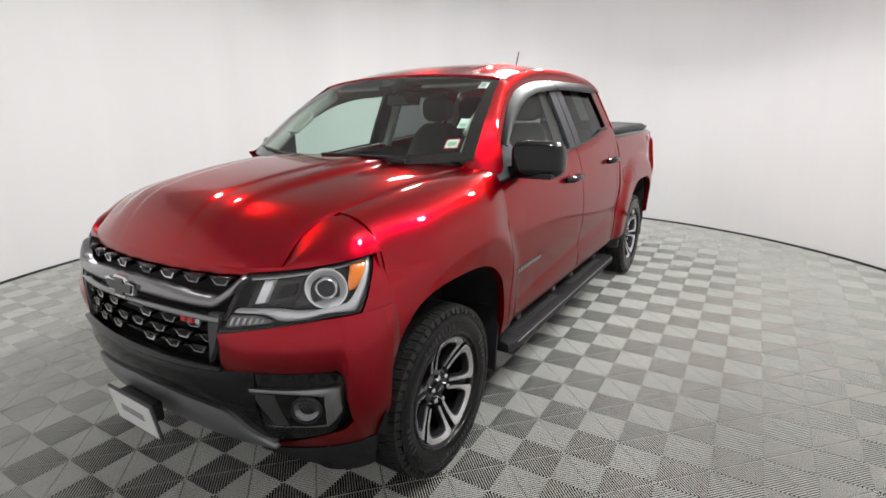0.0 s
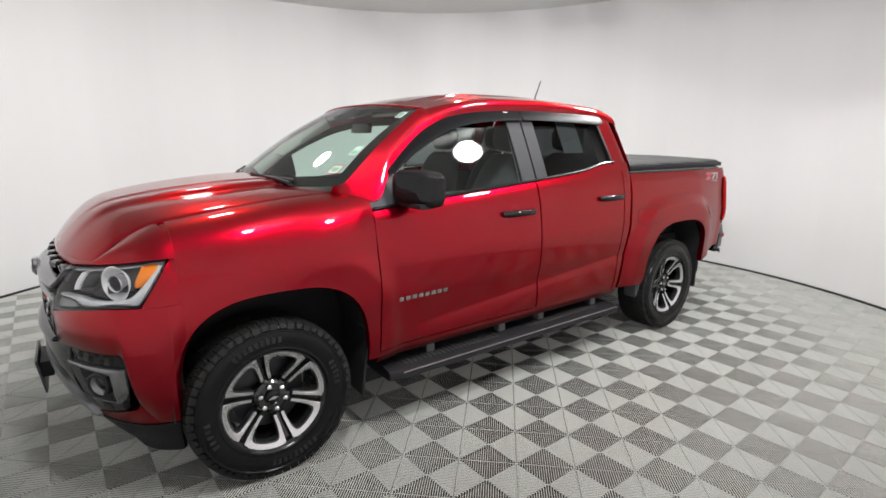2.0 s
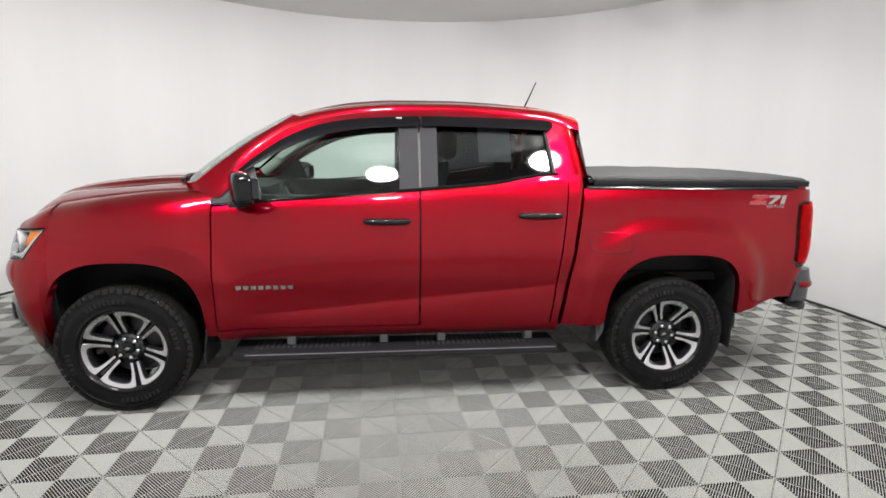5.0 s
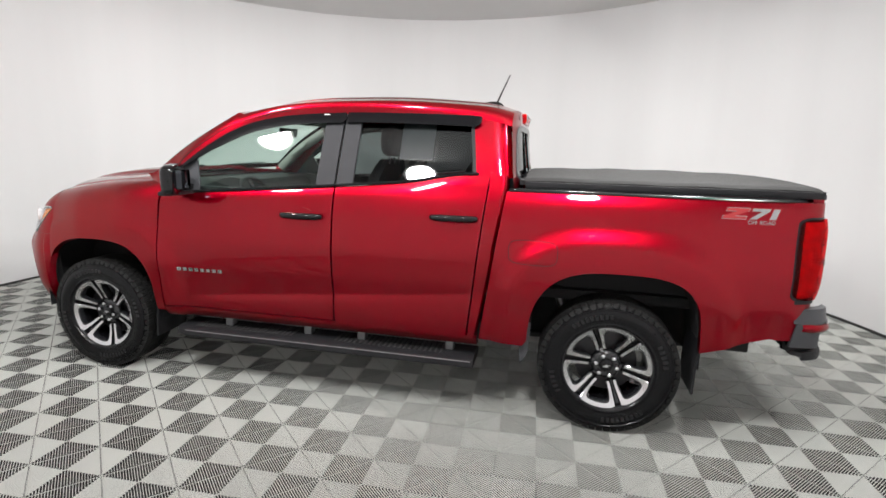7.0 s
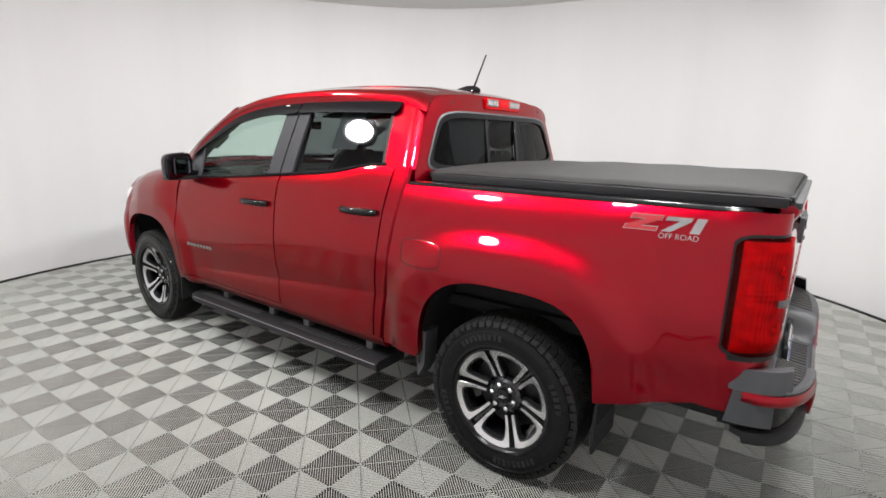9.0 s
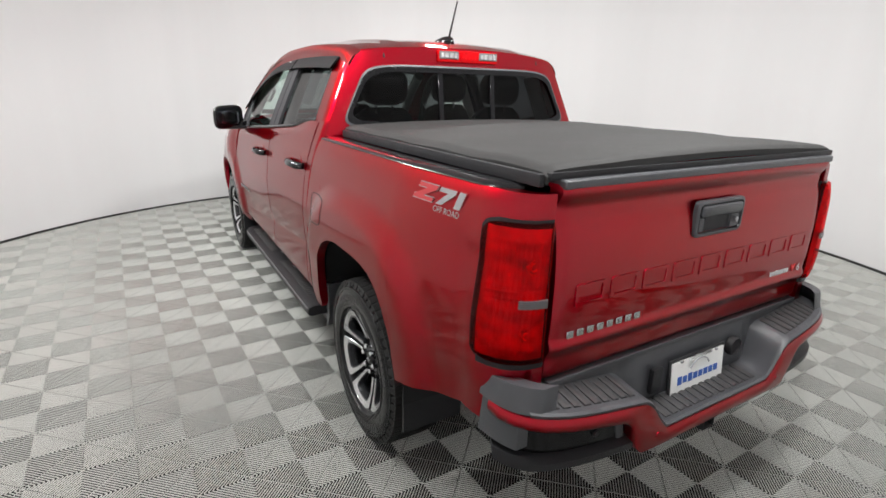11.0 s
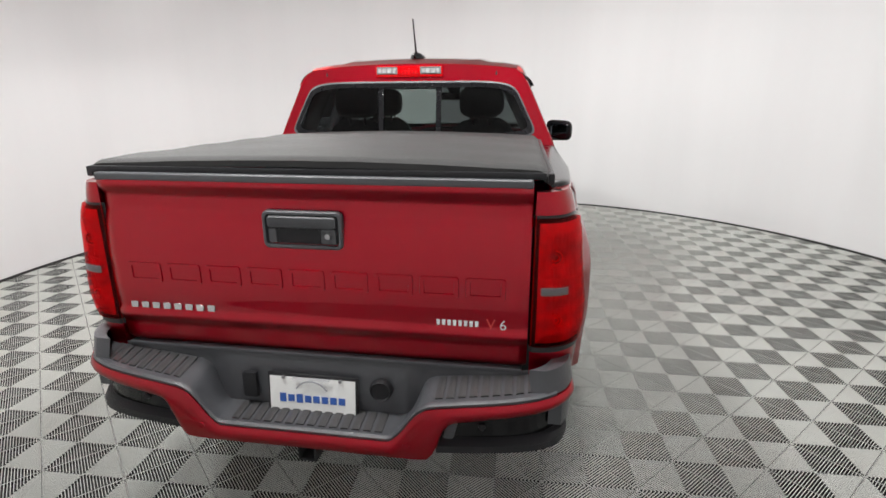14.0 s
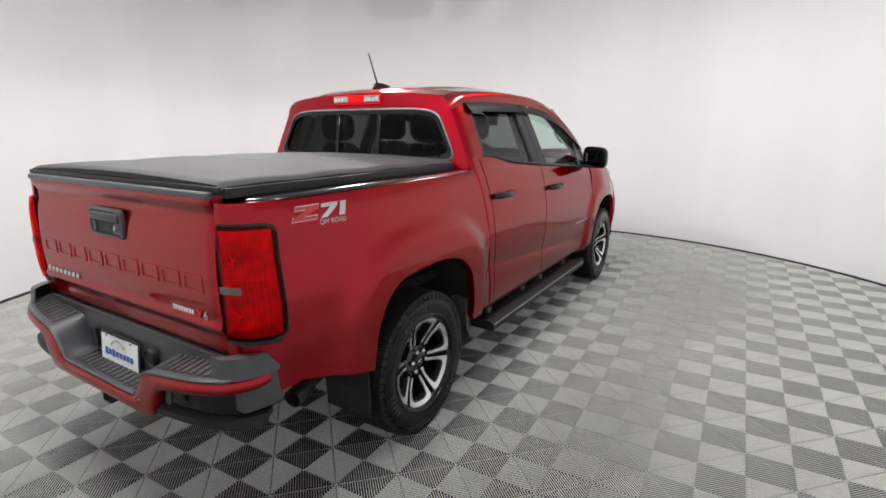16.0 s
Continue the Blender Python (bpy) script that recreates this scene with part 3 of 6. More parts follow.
def roof_and_cab():
    # roof skin
    def roof(u, v):
        k = abs(v)
        xr, xf = -1.068 + 0.035 * k**3, ws_top(0.644 * k).x + 0.012
        x = xr + (xf - xr) * u
        ye, ze = roof_edge(min(x, 0.68))
        ye2 = ye if x <= 0.68 else 0.655
        y = ye2 * k
        zm = roof_mid(x)
        z = zm - (zm - (ze if x <= 0.68 else zm - 0.064)) * k**2.6
        z += 0.006 * (math.exp(-((k - 0.62) / 0.05) ** 2) - math.exp(-((k - 0.74) / 0.05) ** 2)) * min(1, 8 * u) * min(1, 5 * (1 - u))
        if u > 0.97:
            z = z + (ws_top(0.644 * k).z - z) * ((u - 0.97) / 0.03) ** 2
        return Vector((x, math.copysign(y, v), z))
    bm = grid(roof, lin(0, 1, 44), lin(-1, 1, 49))
    rim_in(bm, (0, 0, -0.02))
    part("roof", bm, RED, truck)
    # back of the cab with the opening for the window
    def back(y, z):
        k = (z - 1.30) / 0.47
        e = cab_y(z) - 0.02
        return -1.132 + 0.066 * k - 0.02 * k * k + 0.032 * (abs(y) / e) ** 5
    def bframe(u, v):
        # u round the opening, v from its lip out to the cab's edge
        a = math.tau * u
        ca, sa = math.cos(a), math.sin(a)
        def sq(c):
            return math.copysign(abs(c) ** 0.28, c)
        zi = 1.525 + 0.152 * sq(sa)
        yi = (0.745 - 0.155 * (zi - 1.373) / 0.304) * sq(ca)
        zo = 1.53 + 0.235 * math.copysign(abs(sa) ** 0.2, sa)
        yo = (cab_y(zo) - 0.004) * math.copysign(abs(ca) ** 0.2, ca)
        # the outer edge follows the roof's rounded shoulders
        ye, ze = roof_edge(-1.05)
        zm = roof_mid(-1.06)
        zo = min(zo, zm - (zm - ze) * min(1.0, abs(yo) / ye) ** 2.6 - 0.006)
        y, z = yi + (yo - yi) * v, zi + (zo - zi) * v
        return Vector((back(y, z) - 0.004, y, z))
    part("cab_back", grid(bframe, lin(0, 1, 121), lin(0, 1, 8)), RED, truck)
    part("cab_back_lower", grid(lambda u, v: Vector((-1.118, u, v)), lin(-0.80, 0.80, 6), lin(0.62, 1.34, 4)), RED, truck)
    # rear window: two fixed panes and a slider
    def pane(y0, y1, z0, z1, off, m=GLASS_REAR, lab=""):
        def f(u, v):
            z = z0 + (z1 - z0) * v
            w = 0.750 - 0.155 * (z - 1.373) / 0.304
            y = max(-w, min(w, y0 + (y1 - y0) * u))
            if abs(y0) > 0.6:
                y = y0 / abs(y0) * w * (1 - u) + y1 * u
            if abs(y1) > 0.6:
                y = y0 * (1 - u) + y1 / abs(y1) * w * u
            return Vector((back(y, z) + off, y, z))
        return part("rear_window", grid(f, lin(0, 1, 10), lin(0, 1, 8)), m, truck, lab)
    pane(-0.70, -0.165, 1.375, 1.676, 0.004)
    pane(0.70, 0.165, 1.375, 1.676, 0.004)
    pane(-0.16, 0.16, 1.40, 1.66, 0.012, m=GLASS_MID, lab="smoked sliding middle pane")
    bm = bmesh.new()
    for y in (-0.172, 0.172):
        box(-1.103, y, 1.525, 0.014, 0.030, 0.30, 0.003, 1, bm, Matrix.Rotation(radians(7), 4, "Y"))
    box(-1.125, 0, 1.388, 0.014, 0.36, 0.018, 0.003, 1, bm)
    box(-1.084, 0, 1.668, 0.014, 0.36, 0.014, 0.003, 1, bm)
    part("slider_frame", bm, FASCIA, truck)
    # seal round the rear window
    def seal(u, v):
        p = bframe(u, 0.0)
        q = bframe(u, 0.10)
        r = p.lerp(q, v)
        return Vector((r.x - 0.003 - 0.003 * math.sin(math.pi * max(0, min(1, v / 3 + 0.6))), r.y, r.z))
    part("window_seal", grid(seal, lin(0, 1, 121), lin(-3.0, 0.0, 5)), FASCIA, truck)
    part("window_seal_edge", grid(seal, lin(0, 1, 121), lin(0.0, 1.1, 5)), GREY_PLASTIC, truck)
    # windscreen with a black border
    bm = grid(lambda u, v: windscreen_pt(u * (WS_EDGE - 0.065 * v), v), lin(-1, 1, 31), lin(0, 1, 16))
    part("windscreen", bm, GLASS, truck, "clear green-tinted windscreen")
    bm = bmesh.new()
    for u0, u1, v0, v1 in ((-1, 1, 0, 0.085), (-1, 1, 0.945, 1.0), (-1, -0.925, 0.05, 0.97), (0.925, 1, 0.05, 0.97)):
        grid(lambda u, v: windscreen_pt(u * (WS_EDGE - 0.065 * v), v, -0.003), lin(u0, u1, 31 if u1 - u0 > 1 else 3), lin(v0, v1, 16 if v1 - v0 > 0.5 else 3), bm)
    part("windscreen_border", bm, BLACK_GLOSS, truck)
    for s in (1, -1):
        # painted pillar and roof rail above the windows
        def rail(u, v):
            x = u
            ye, ze = roof_edge(x)
            zt = min(win_top(x), ze - 0.012)
            z = ze + (zt - ze) * v
            yo = cab_y(zt) + 0.004
            k = 1.0
            if x > 0.96:
                t = min(1, (x - 0.96) / 0.19)
                t = t * t * (3 - 2 * t)
                k = 1 - min(1, (x - 0.96) / 0.25)
                tf = 0.42 + 0.58 * min(1, max(0, (x - 1.02) / 0.25))
                fy, fz = shoulder(x, tf)
                zt = (1 - t) * zt + t * (fz + 0.001)
                yo = (1 - t) * yo + t * (fy + 0.001)
                z = ze + (zt - ze) * v
            y = ye + (yo - ye) * v + 0.010 * k * math.sin(math.pi * v)
            return Vector((x, s * y, z + 0.008 * k * math.sin(math.pi * v)))
        bm = grid(rail, lin(-1.06, 1.27, 80), lin(0, 1, 9), flip=s > 0)
        part("roof_rail", bm, RED, truck)
        part("door_gap", tube([rail(x, 0.62) + Vector((0, s * 0.0012, 0.0006)) for x in lin(1.015, 0.30, 24)], 0.0026, 6), UNDER, truck)
        # rear pillar
        def cpil(u, v):
            zt = win_top(-0.86 - 0.18 * u) + 0.004
            z = 1.385 + (zt - 1.385) * v
            x0 = -0.872 + 0.04 * v
            x1 = -1.085 + 0.05 * v
            x = x0 + (x1 - x0) * u
            t = max(0, (u - 0.55) / 0.45)
            return Vector((x - 0.012 * t, s * (cab_y(z) + 0.004 - 0.05 * t**2.5), z))
        part("rear_pillar", grid(cpil, lin(0, 1, 14), lin(0, 1, 14), flip=s > 0), RED, truck)
        # front lower corner of the door window, behind the mirror
        tri = [(1.145, 1.218), (0.845, 1.248), (0.845, 1.30), (0.90, 1.455), (1.04, 1.33)]
        part("mirror_sail", prism(tri, lambda a, b, d: (a, s * (cab_y(b) + 0.002 - d), b), 0.012), GREY_PLASTIC, truck)
        # satin strips on the middle pillars
        for xa, xb in ((0.062, -0.052), (-0.066, -0.165)):
            def strip(u, v):
                x = xa + (xb - xa) * u
                z = belt(x) - 0.004 + (win_top(x) + 0.004 - belt(x)) * v
                return Vector((x, s * (cab_y(z) + 0.006), z))
            bm = grid(strip, lin(0, 1, 4), lin(0, 1, 12), flip=s > 0)
            rim_in(bm, (0, -s * 0.02, 0))
            part("door_pillar", bm, PILLAR, truck)
        # side glass
        def gl(x0, x1, xt0, xt1):
            def f(u, v):
                xb, xt = x0 + (x1 - x0) * u, xt0 + (xt1 - xt0) * u
                zb = belt(xb) - 0.01
                zt = win_top(xt)
                x = xb + (xt - xb) * v
                z = min(zb + (zt - zb) * v, win_top(x) + 0.004)
                return Vector((x, s * (cab_y(z) - 0.012), z))
            return f
        part("door_window", grid(gl(1.10, 0.055, 1.04, 0.055), lin(0, 1, 26), lin(0, 1, 12)), GLASS, truck)
        part("rear_door_window", grid(gl(-0.155, -0.885, -0.155, -0.84), lin(0, 1, 16), lin(0, 1, 10)), GLASS_DARK, truck, "dark tinted privacy glass")
        # black moulding along the belt
        def bm_f(u, v):
            x = u
            z = belt(x) - 0.010 + 0.016 * v
            return Vector((x, s * (cab_y(z) + 0.004 + 0.007 * math.sin(math.pi * v)), z))
        part("belt_moulding", grid(bm_f, lin(1.10, -0.90, 50), lin(0, 1, 5), flip=s > 0), FASCIA, truck)
        bmx = grid(lambda u, v: Vector((-0.875 + 0.045 * u - 0.012 + 0.02 * v, s * (cab_y(1.40 + 0.31 * u) + 0.005), 1.40 + 0.31 * u)), lin(0, 1, 8), lin(0, 1, 3))
        part("window_trim", bmx, BLACK_PLASTIC, truck)
        # smoked rain visors over both windows
        for xs, w0 in ((lin(0.985, -0.055, 44), 0.050), (lin(-0.075, -0.885, 30), 0.050)):
            x_a, x_b = xs[0], xs[-1]
            def vis(u, v):
                x = u
                zt = win_top(x) + 0.012
                e = min(1, (x_a - x) / 0.30 + 0.15) if x_a > 0.5 else 1
                e2 = min(1, (x - x_b) / 0.03 + 0.55)
                z = zt - (w0 * e * e2 + 0.012) * v
                x2 = x - (0.02 * v if x_a > 0.5 else 0)
                return Vector((x2, s * (cab_y(z) + 0.010 + 0.018 * math.sin(math.pi * 0.5 * v)), z))
            bm = grid(vis, xs, lin(0, 1, 6), flip=s > 0)
            rim_in(bm, (0, -s * 0.012, 0))
            part("rain_visor", bm, VISOR, truck)


def underbody():
    bm = box(0.05, 0, 0.50, 2.1, 1.66, 0.10, 0.02)
    part("floor_pan", bm, UNDER, truck)
    bm = box(-1.75, 0, 0.72, 1.55, 1.36, 0.06, 0.01)
    box(-1.75, 0, 1.0, 1.5, 1.30, 0.5, 0.01, 1, bm)
    part("bed_tub", bm, UNDER, truck)
    bm = box(1.60, 0, 0.62, 1.15, 1.10, 0.50, 0.05)
    part("engine_bay_tub", bm, UNDER, truck)
    for s in (1, -1):
        part("chassis_rail", box(-0.15, s * 0.42, 0.46, 4.7, 0.09, 0.14, 0.01), UNDER, truck)
    for x in (FX, RX):
        bm = tube([(x, -0.78, HUB_Z), (x, 0.78, HUB_Z)], 0.045, 12)
        add(bm, revolve([(0.0, -0.12), (0.10, -0.10), (0.14, 0.0), (0.10, 0.10), (0.0, 0.12)], 16, "y", (x, 0.05, HUB_Z)))
        part("axle", bm, UNDER, truck)
    # liners of the wheel wells
    for s in (1, -1):
        for xc, hw, top, z0 in ((1.600, 0.455, 0.925, 0.40), (-1.655, 0.46, 0.945, 0.42)):
            def f(u, v):
                a = math.pi * u
                ca, sa = math.cos(a), math.sin(a)
                x = xc + hw * math.copysign(abs(ca) ** 0.62, ca)
                z = z0 + (top - z0) * max(0, sa)**0.62
                return Vector((x, s * (0.90 - 0.42 * v), z))
            bm = grid(f, lin(0, 1, 30), lin(0, 1, 5))
            grid(lambda u, v: Vector((xc + hw * (2 * u - 1), s * 0.50, z0 + (top - z0) * v)), lin(0, 1, 4), lin(0, 1, 4), bm)
            part("wheel_well_liner", bm, LINER, truck)
        # shock absorber and spring leaf seen behind the tyres
        part("shock_absorber", tube([(RX + 0.15, s * 0.60, 0.36), (RX + 0.33, s * 0.55, 0.82)], 0.028, 10), STEEL, truck)
        part("leaf_spring", box(RX + 0.1, s * 0.56, 0.42, 1.0, 0.06, 0.03, 0.005), UNDER, truck)


left_doors = side_panels(1)
right_doors = side_panels(-1)
bonnet()
roof_and_cab()
underbody()

# ---- wheels ----
def wheel_meshes():
    """Meshes of one wheel, its axis along y, outer face towards +y, hub at the origin."""
    out = {}
    prof = [(0.236, -0.105), (0.250, -0.118), (0.300, -0.128), (0.345, -0.120), (0.362, -0.105), (0.368, -0.095), (0.368, 0.0), (0.368, 0.095), (0.362, 0.106), (0.352, 0.115), (0.346, 0.1165), (0.343, 0.1235), (0.336, 0.1245), (0.333, 0.1215), (0.318, 0.1262), (0.300, 0.1275), (0.280, 0.1255), (0.262, 0.1225), (0.258, 0.1250), (0.252, 0.1250), (0.250, 0.1190), (0.243, 0.113), (0.238, 0.104)]
    out["tyre"] = revolve(prof, 96, "y")
    # tread blocks in five rows, zigzag in the middle, shoulders reaching down the sidewall
    blocks = bm = bmesh.new()

    def block(pts, r_low):
        """A block from four (angle, along, radius) corners in order."""
        top = [bm.verts.new((r * math.cos(a), y, r * math.sin(a))) for a, y, r in pts]
        bot = [bm.verts.new((r_low * math.cos(a), y, r_low * math.sin(a))) for a, y, r in pts]
        bm.faces.new(top)
        for k in range(4):
            bm.faces.new((bot[k], bot[(k + 1) % 4], top[(k + 1) % 4], top[k]))
    for row, (y0, y1, n, sk) in enumerate(((-0.114, -0.073, 58, 0.2), (-0.069, -0.027, 58, 0.5), (-0.023, 0.023, 58, -0.5), (0.027, 0.069, 58, 0.5), (0.073, 0.114, 58, 0.2))):
        step = math.tau / n
        for i in range(n):
            a0 = (i + 0.5 * (row % 2)) * step
            for half in (-1, 1):
                # each block is cut by one sipe
                m0, m1 = (-0.44, -0.025) if half < 0 else (0.025, 0.44)
                r0 = 0.3745 if row == 0 else 0.3805
                r1 = 0.3745 if row == 4 else 0.3805
                block([(a0 + (m0 - sk * 0.4) * step, y0, r0), (a0 + (m1 - sk * 0.4) * step, y0, r0), (a0 + (m1 + sk * 0.4) * step, y1, r1), (a0 + (m0 + sk * 0.4) * step, y1, r1)], 0.358)
    for sgn in (1, -1):
        n = 58
        for i in range(n):
            a0 = (i + 0.06 * sgn) / n * math.tau
            da = (0.36 if i % 2 else 0.28) * math.tau / n
            r1 = 0.346 if i % 2 else 0.352
            v = []
            for r, y in ((0.3735, 0.1120), (r1, 0.1215)):
                for e in (-1, 1):
                    a = a0 + da * e
                    v.append(bm.verts.new((r * math.cos(a), sgn * y, r * math.sin(a))))
            lo = [bm.verts.new((p.co.x * 0.985, p.co.y - sgn * 0.012, p.co.z * 0.985)) for p in v]
            order = [0, 1, 3, 2]
            bm.faces.new([v[k] for k in order])
            for k in range(4):
                i0, i1 = order[k], order[(k + 1) % 4]
                bm.faces.new((lo[i0], lo[i1], v[i1], v[i0]))
    out["tread"] = blocks
    # raised blank bars where the sidewall carries lettering
    bm = bmesh.new()
    for a_mid, n, span in ((90, 9, 40), (270, 9, 40), (0, 5, 22), (180, 5, 22)):
        for i in range(n):
            a0 = radians(a_mid - span / 2 + span * i / (n - 1))
            da = radians(1.5)
            v = [bm.verts.new((r * math.cos(a), y, r * math.sin(a))) for r, a, y in ((0.286, a0 - da, 0.1275), (0.312, a0 - da, 0.1281), (0.312, a0 + da, 0.1281), (0.286, a0 + da, 0.1275))]
            lo = [bm.verts.new((p.co.x, 0.120, p.co.z)) for p in v]
            bm.faces.new(v)
            for k in range(4):
                bm.faces.new((lo[k], lo[(k + 1) % 4], v[(k + 1) % 4], v[k]))
    out["sidewall_marks"] = bm
    # barrel and dark back of the rim
    out["barrel"] = revolve([(0.240, 0.104), (0.236, 0.106), (0.228, 0.100), (0.218, 0.060), (0.208, 0.0), (0.212, -0.10), (0.226, -0.11)], 72, "y")
    out["spoke"] = spoke_arch()
    out["spoke_back"] = spoke_rib()
    out["hub"] = revolve([(0.0, 0.058), (0.066, 0.058), (0.078, 0.048), (0.084, 0.025), (0.084, 0.010), (0.0, 0.010)], 40, "y")
    out["rim_lip"] = revolve([(0.2335, 0.106), (0.2365, 0.1115), (0.241, 0.1115), (0.2435, 0.106), (0.2435, 0.098)], 72, "y")
    out["lug_nut"] = revolve([(0.0, 0.086), (0.007, 0.085), (0.0120, 0.080), (0.0130, 0.058)], 10, "y", (0.058 * math.cos(math.tau / 12), 0, 0.058 * math.sin(math.tau / 12)))
    out["centre_cap"] = revolve([(0.0, 0.076), (0.022, 0.075), (0.032, 0.071), (0.036, 0.064), (0.038, 0.050)], 32, "y")
    out["cap_emblem"] = prism([(-0.020, 0.001), (-0.008, 0.001), (-0.006, 0.007), (0.008, 0.007), (0.008, 0.003), (0.020, 0.003), (0.020, -0.003), (0.007, -0.003), (0.006, -0.008), (-0.008, -0.008), (-0.008, -0.004), (-0.020, -0.004)], lambda a, b, d: (a, 0.075 + d, b), 0.0025)
    out["brake_disc"] = revolve([(0.05, -0.005), (0.170, -0.005), (0.170, -0.030), (0.05, -0.030)], 48, "y")
    bm = bmesh.new()
    revolve([(0.115, 0.012), (0.180, 0.012), (0.185, 0.004), (0.185, -0.045), (0.115, -0.045), (0.115, 0.012)], 10, "y", bm=bm, a0=radians(20), a1=radians(75))
    out["brake_caliper"] = bm
    return out


def face_y(r):
    """Dish of the wheel's face, from the hub out to the lip."""
    k = min(1.0, max(0.0, (r - 0.07) / 0.168))
    return 0.058 + 0.0535 * (0.35 * k + 0.65 * k**1.6)


SLOT = 30.0                   # half the angle from one slot between twin spokes to the next


def spoke_arch():
    """A machined arch round one window: two legs beside the slots and a piece of the outer ring."""
    def slot_pt(r, e, gap):
        a = radians(SLOT) - math.asin(gap / r)
        return r * math.cos(a), e * r * math.sin(a)

    def polar(r, deg):
        return r * math.cos(radians(deg)), r * math.sin(radians(deg))
    outer, inner = [], []
    for r in (0.096, 0.115, 0.135, 0.155, 0.172, 0.188, 0.202, 0.216, 0.228):
        outer.append(slot_pt(r, -1, 0.0105 + 0.006 * max(0, (r - 0.13) / 0.10)))
    w = spl((0.096, 15.5), (0.13, 18.6), (0.165, 19.8), (0.19, 19.4), (0.203, 18.0), (0.210, 15.2))
    for r in (0.096, 0.115, 0.135, 0.152, 0.168, 0.182, 0.194, 0.204, 0.2095):
        inner.append(polar(r, -w(r)))
    for k in range(1, 12):
        t = -1 + k / 6
        outer.append(polar(0.2350 - 0.004 * abs(t) ** 6, 24.8 * t))
        inner.append(polar(0.2115 + 0.001 * (1 - t * t), 14.2 * t))
    outer += [(x, -z) for x, z in outer[8::-1]]
    inner += [(x, -z) for x, z in inner[8::-1]]
    bm = bmesh.new()
    rows = []
    for (ox, oz), (ix, iz) in zip(outer, inner):
        ro, ri = math.hypot(ox, oz), math.hypot(ix, iz)
        g = Vector((0.15 - ix, 0, -iz))
        g = g.normalized() * min(0.007, g.length * 0.1)
        rows.append([bm.verts.new(p) for p in (
            Vector((ox, face_y(ro) - 0.030, oz)), Vector((ox, face_y(ro) - 0.0015, oz)),
            Vector((ox + (ix - ox) * 0.06, face_y(ro), oz + (iz - oz) * 0.06)), Vector((ix, face_y(ri), iz)),
            Vector((ix, face_y(ri) - 0.004, iz)) + g, Vector((ix, face_y(ri) - 0.034, iz)) + g * 1.6)])
    for r0, r1 in zip(rows, rows[1:]):
        for j in range(5):
            bm.faces.new((r0[j], r0[j + 1], r1[j + 1], r1[j])).material_index = 0 if j in (1, 2) else 1
    for r in (rows[0], rows[-1]):
        bm.faces.new(r).material_index = 1
    return bm


def spoke_rib():
    """The dark floor of the slot between two twin spokes, running into the hub."""
    bm = bmesh.new()
    rows = []
    for r, w in ((0.06, 0.044), (0.08, 0.042), (0.10, 0.034), (0.13, 0.030), (0.16, 0.030), (0.19, 0.034), (0.232, 0.046)):
        y = face_y(r) - (0.004 if r < 0.085 else 0.026)
        rows.append([bm.verts.new(Vector((r * math.cos(radians(SLOT)), 0, r * math.sin(radians(SLOT)))) + Vector((-math.sin(radians(SLOT)), 0, math.cos(radians(SLOT)))) * (w / 2 * c) + Vector((0, y - d, 0))) for c, d in ((-1, 0.04), (-0.9, 0.004), (-0.4, 0.0), (0.4, 0.0), (0.9, 0.004), (1, 0.04))])
    for r0, r1 in zip(rows, rows[1:]):
        for j in range(5):
            bm.faces.new((r0[j], r0[j + 1], r1[j + 1], r1[j]))
    return bm


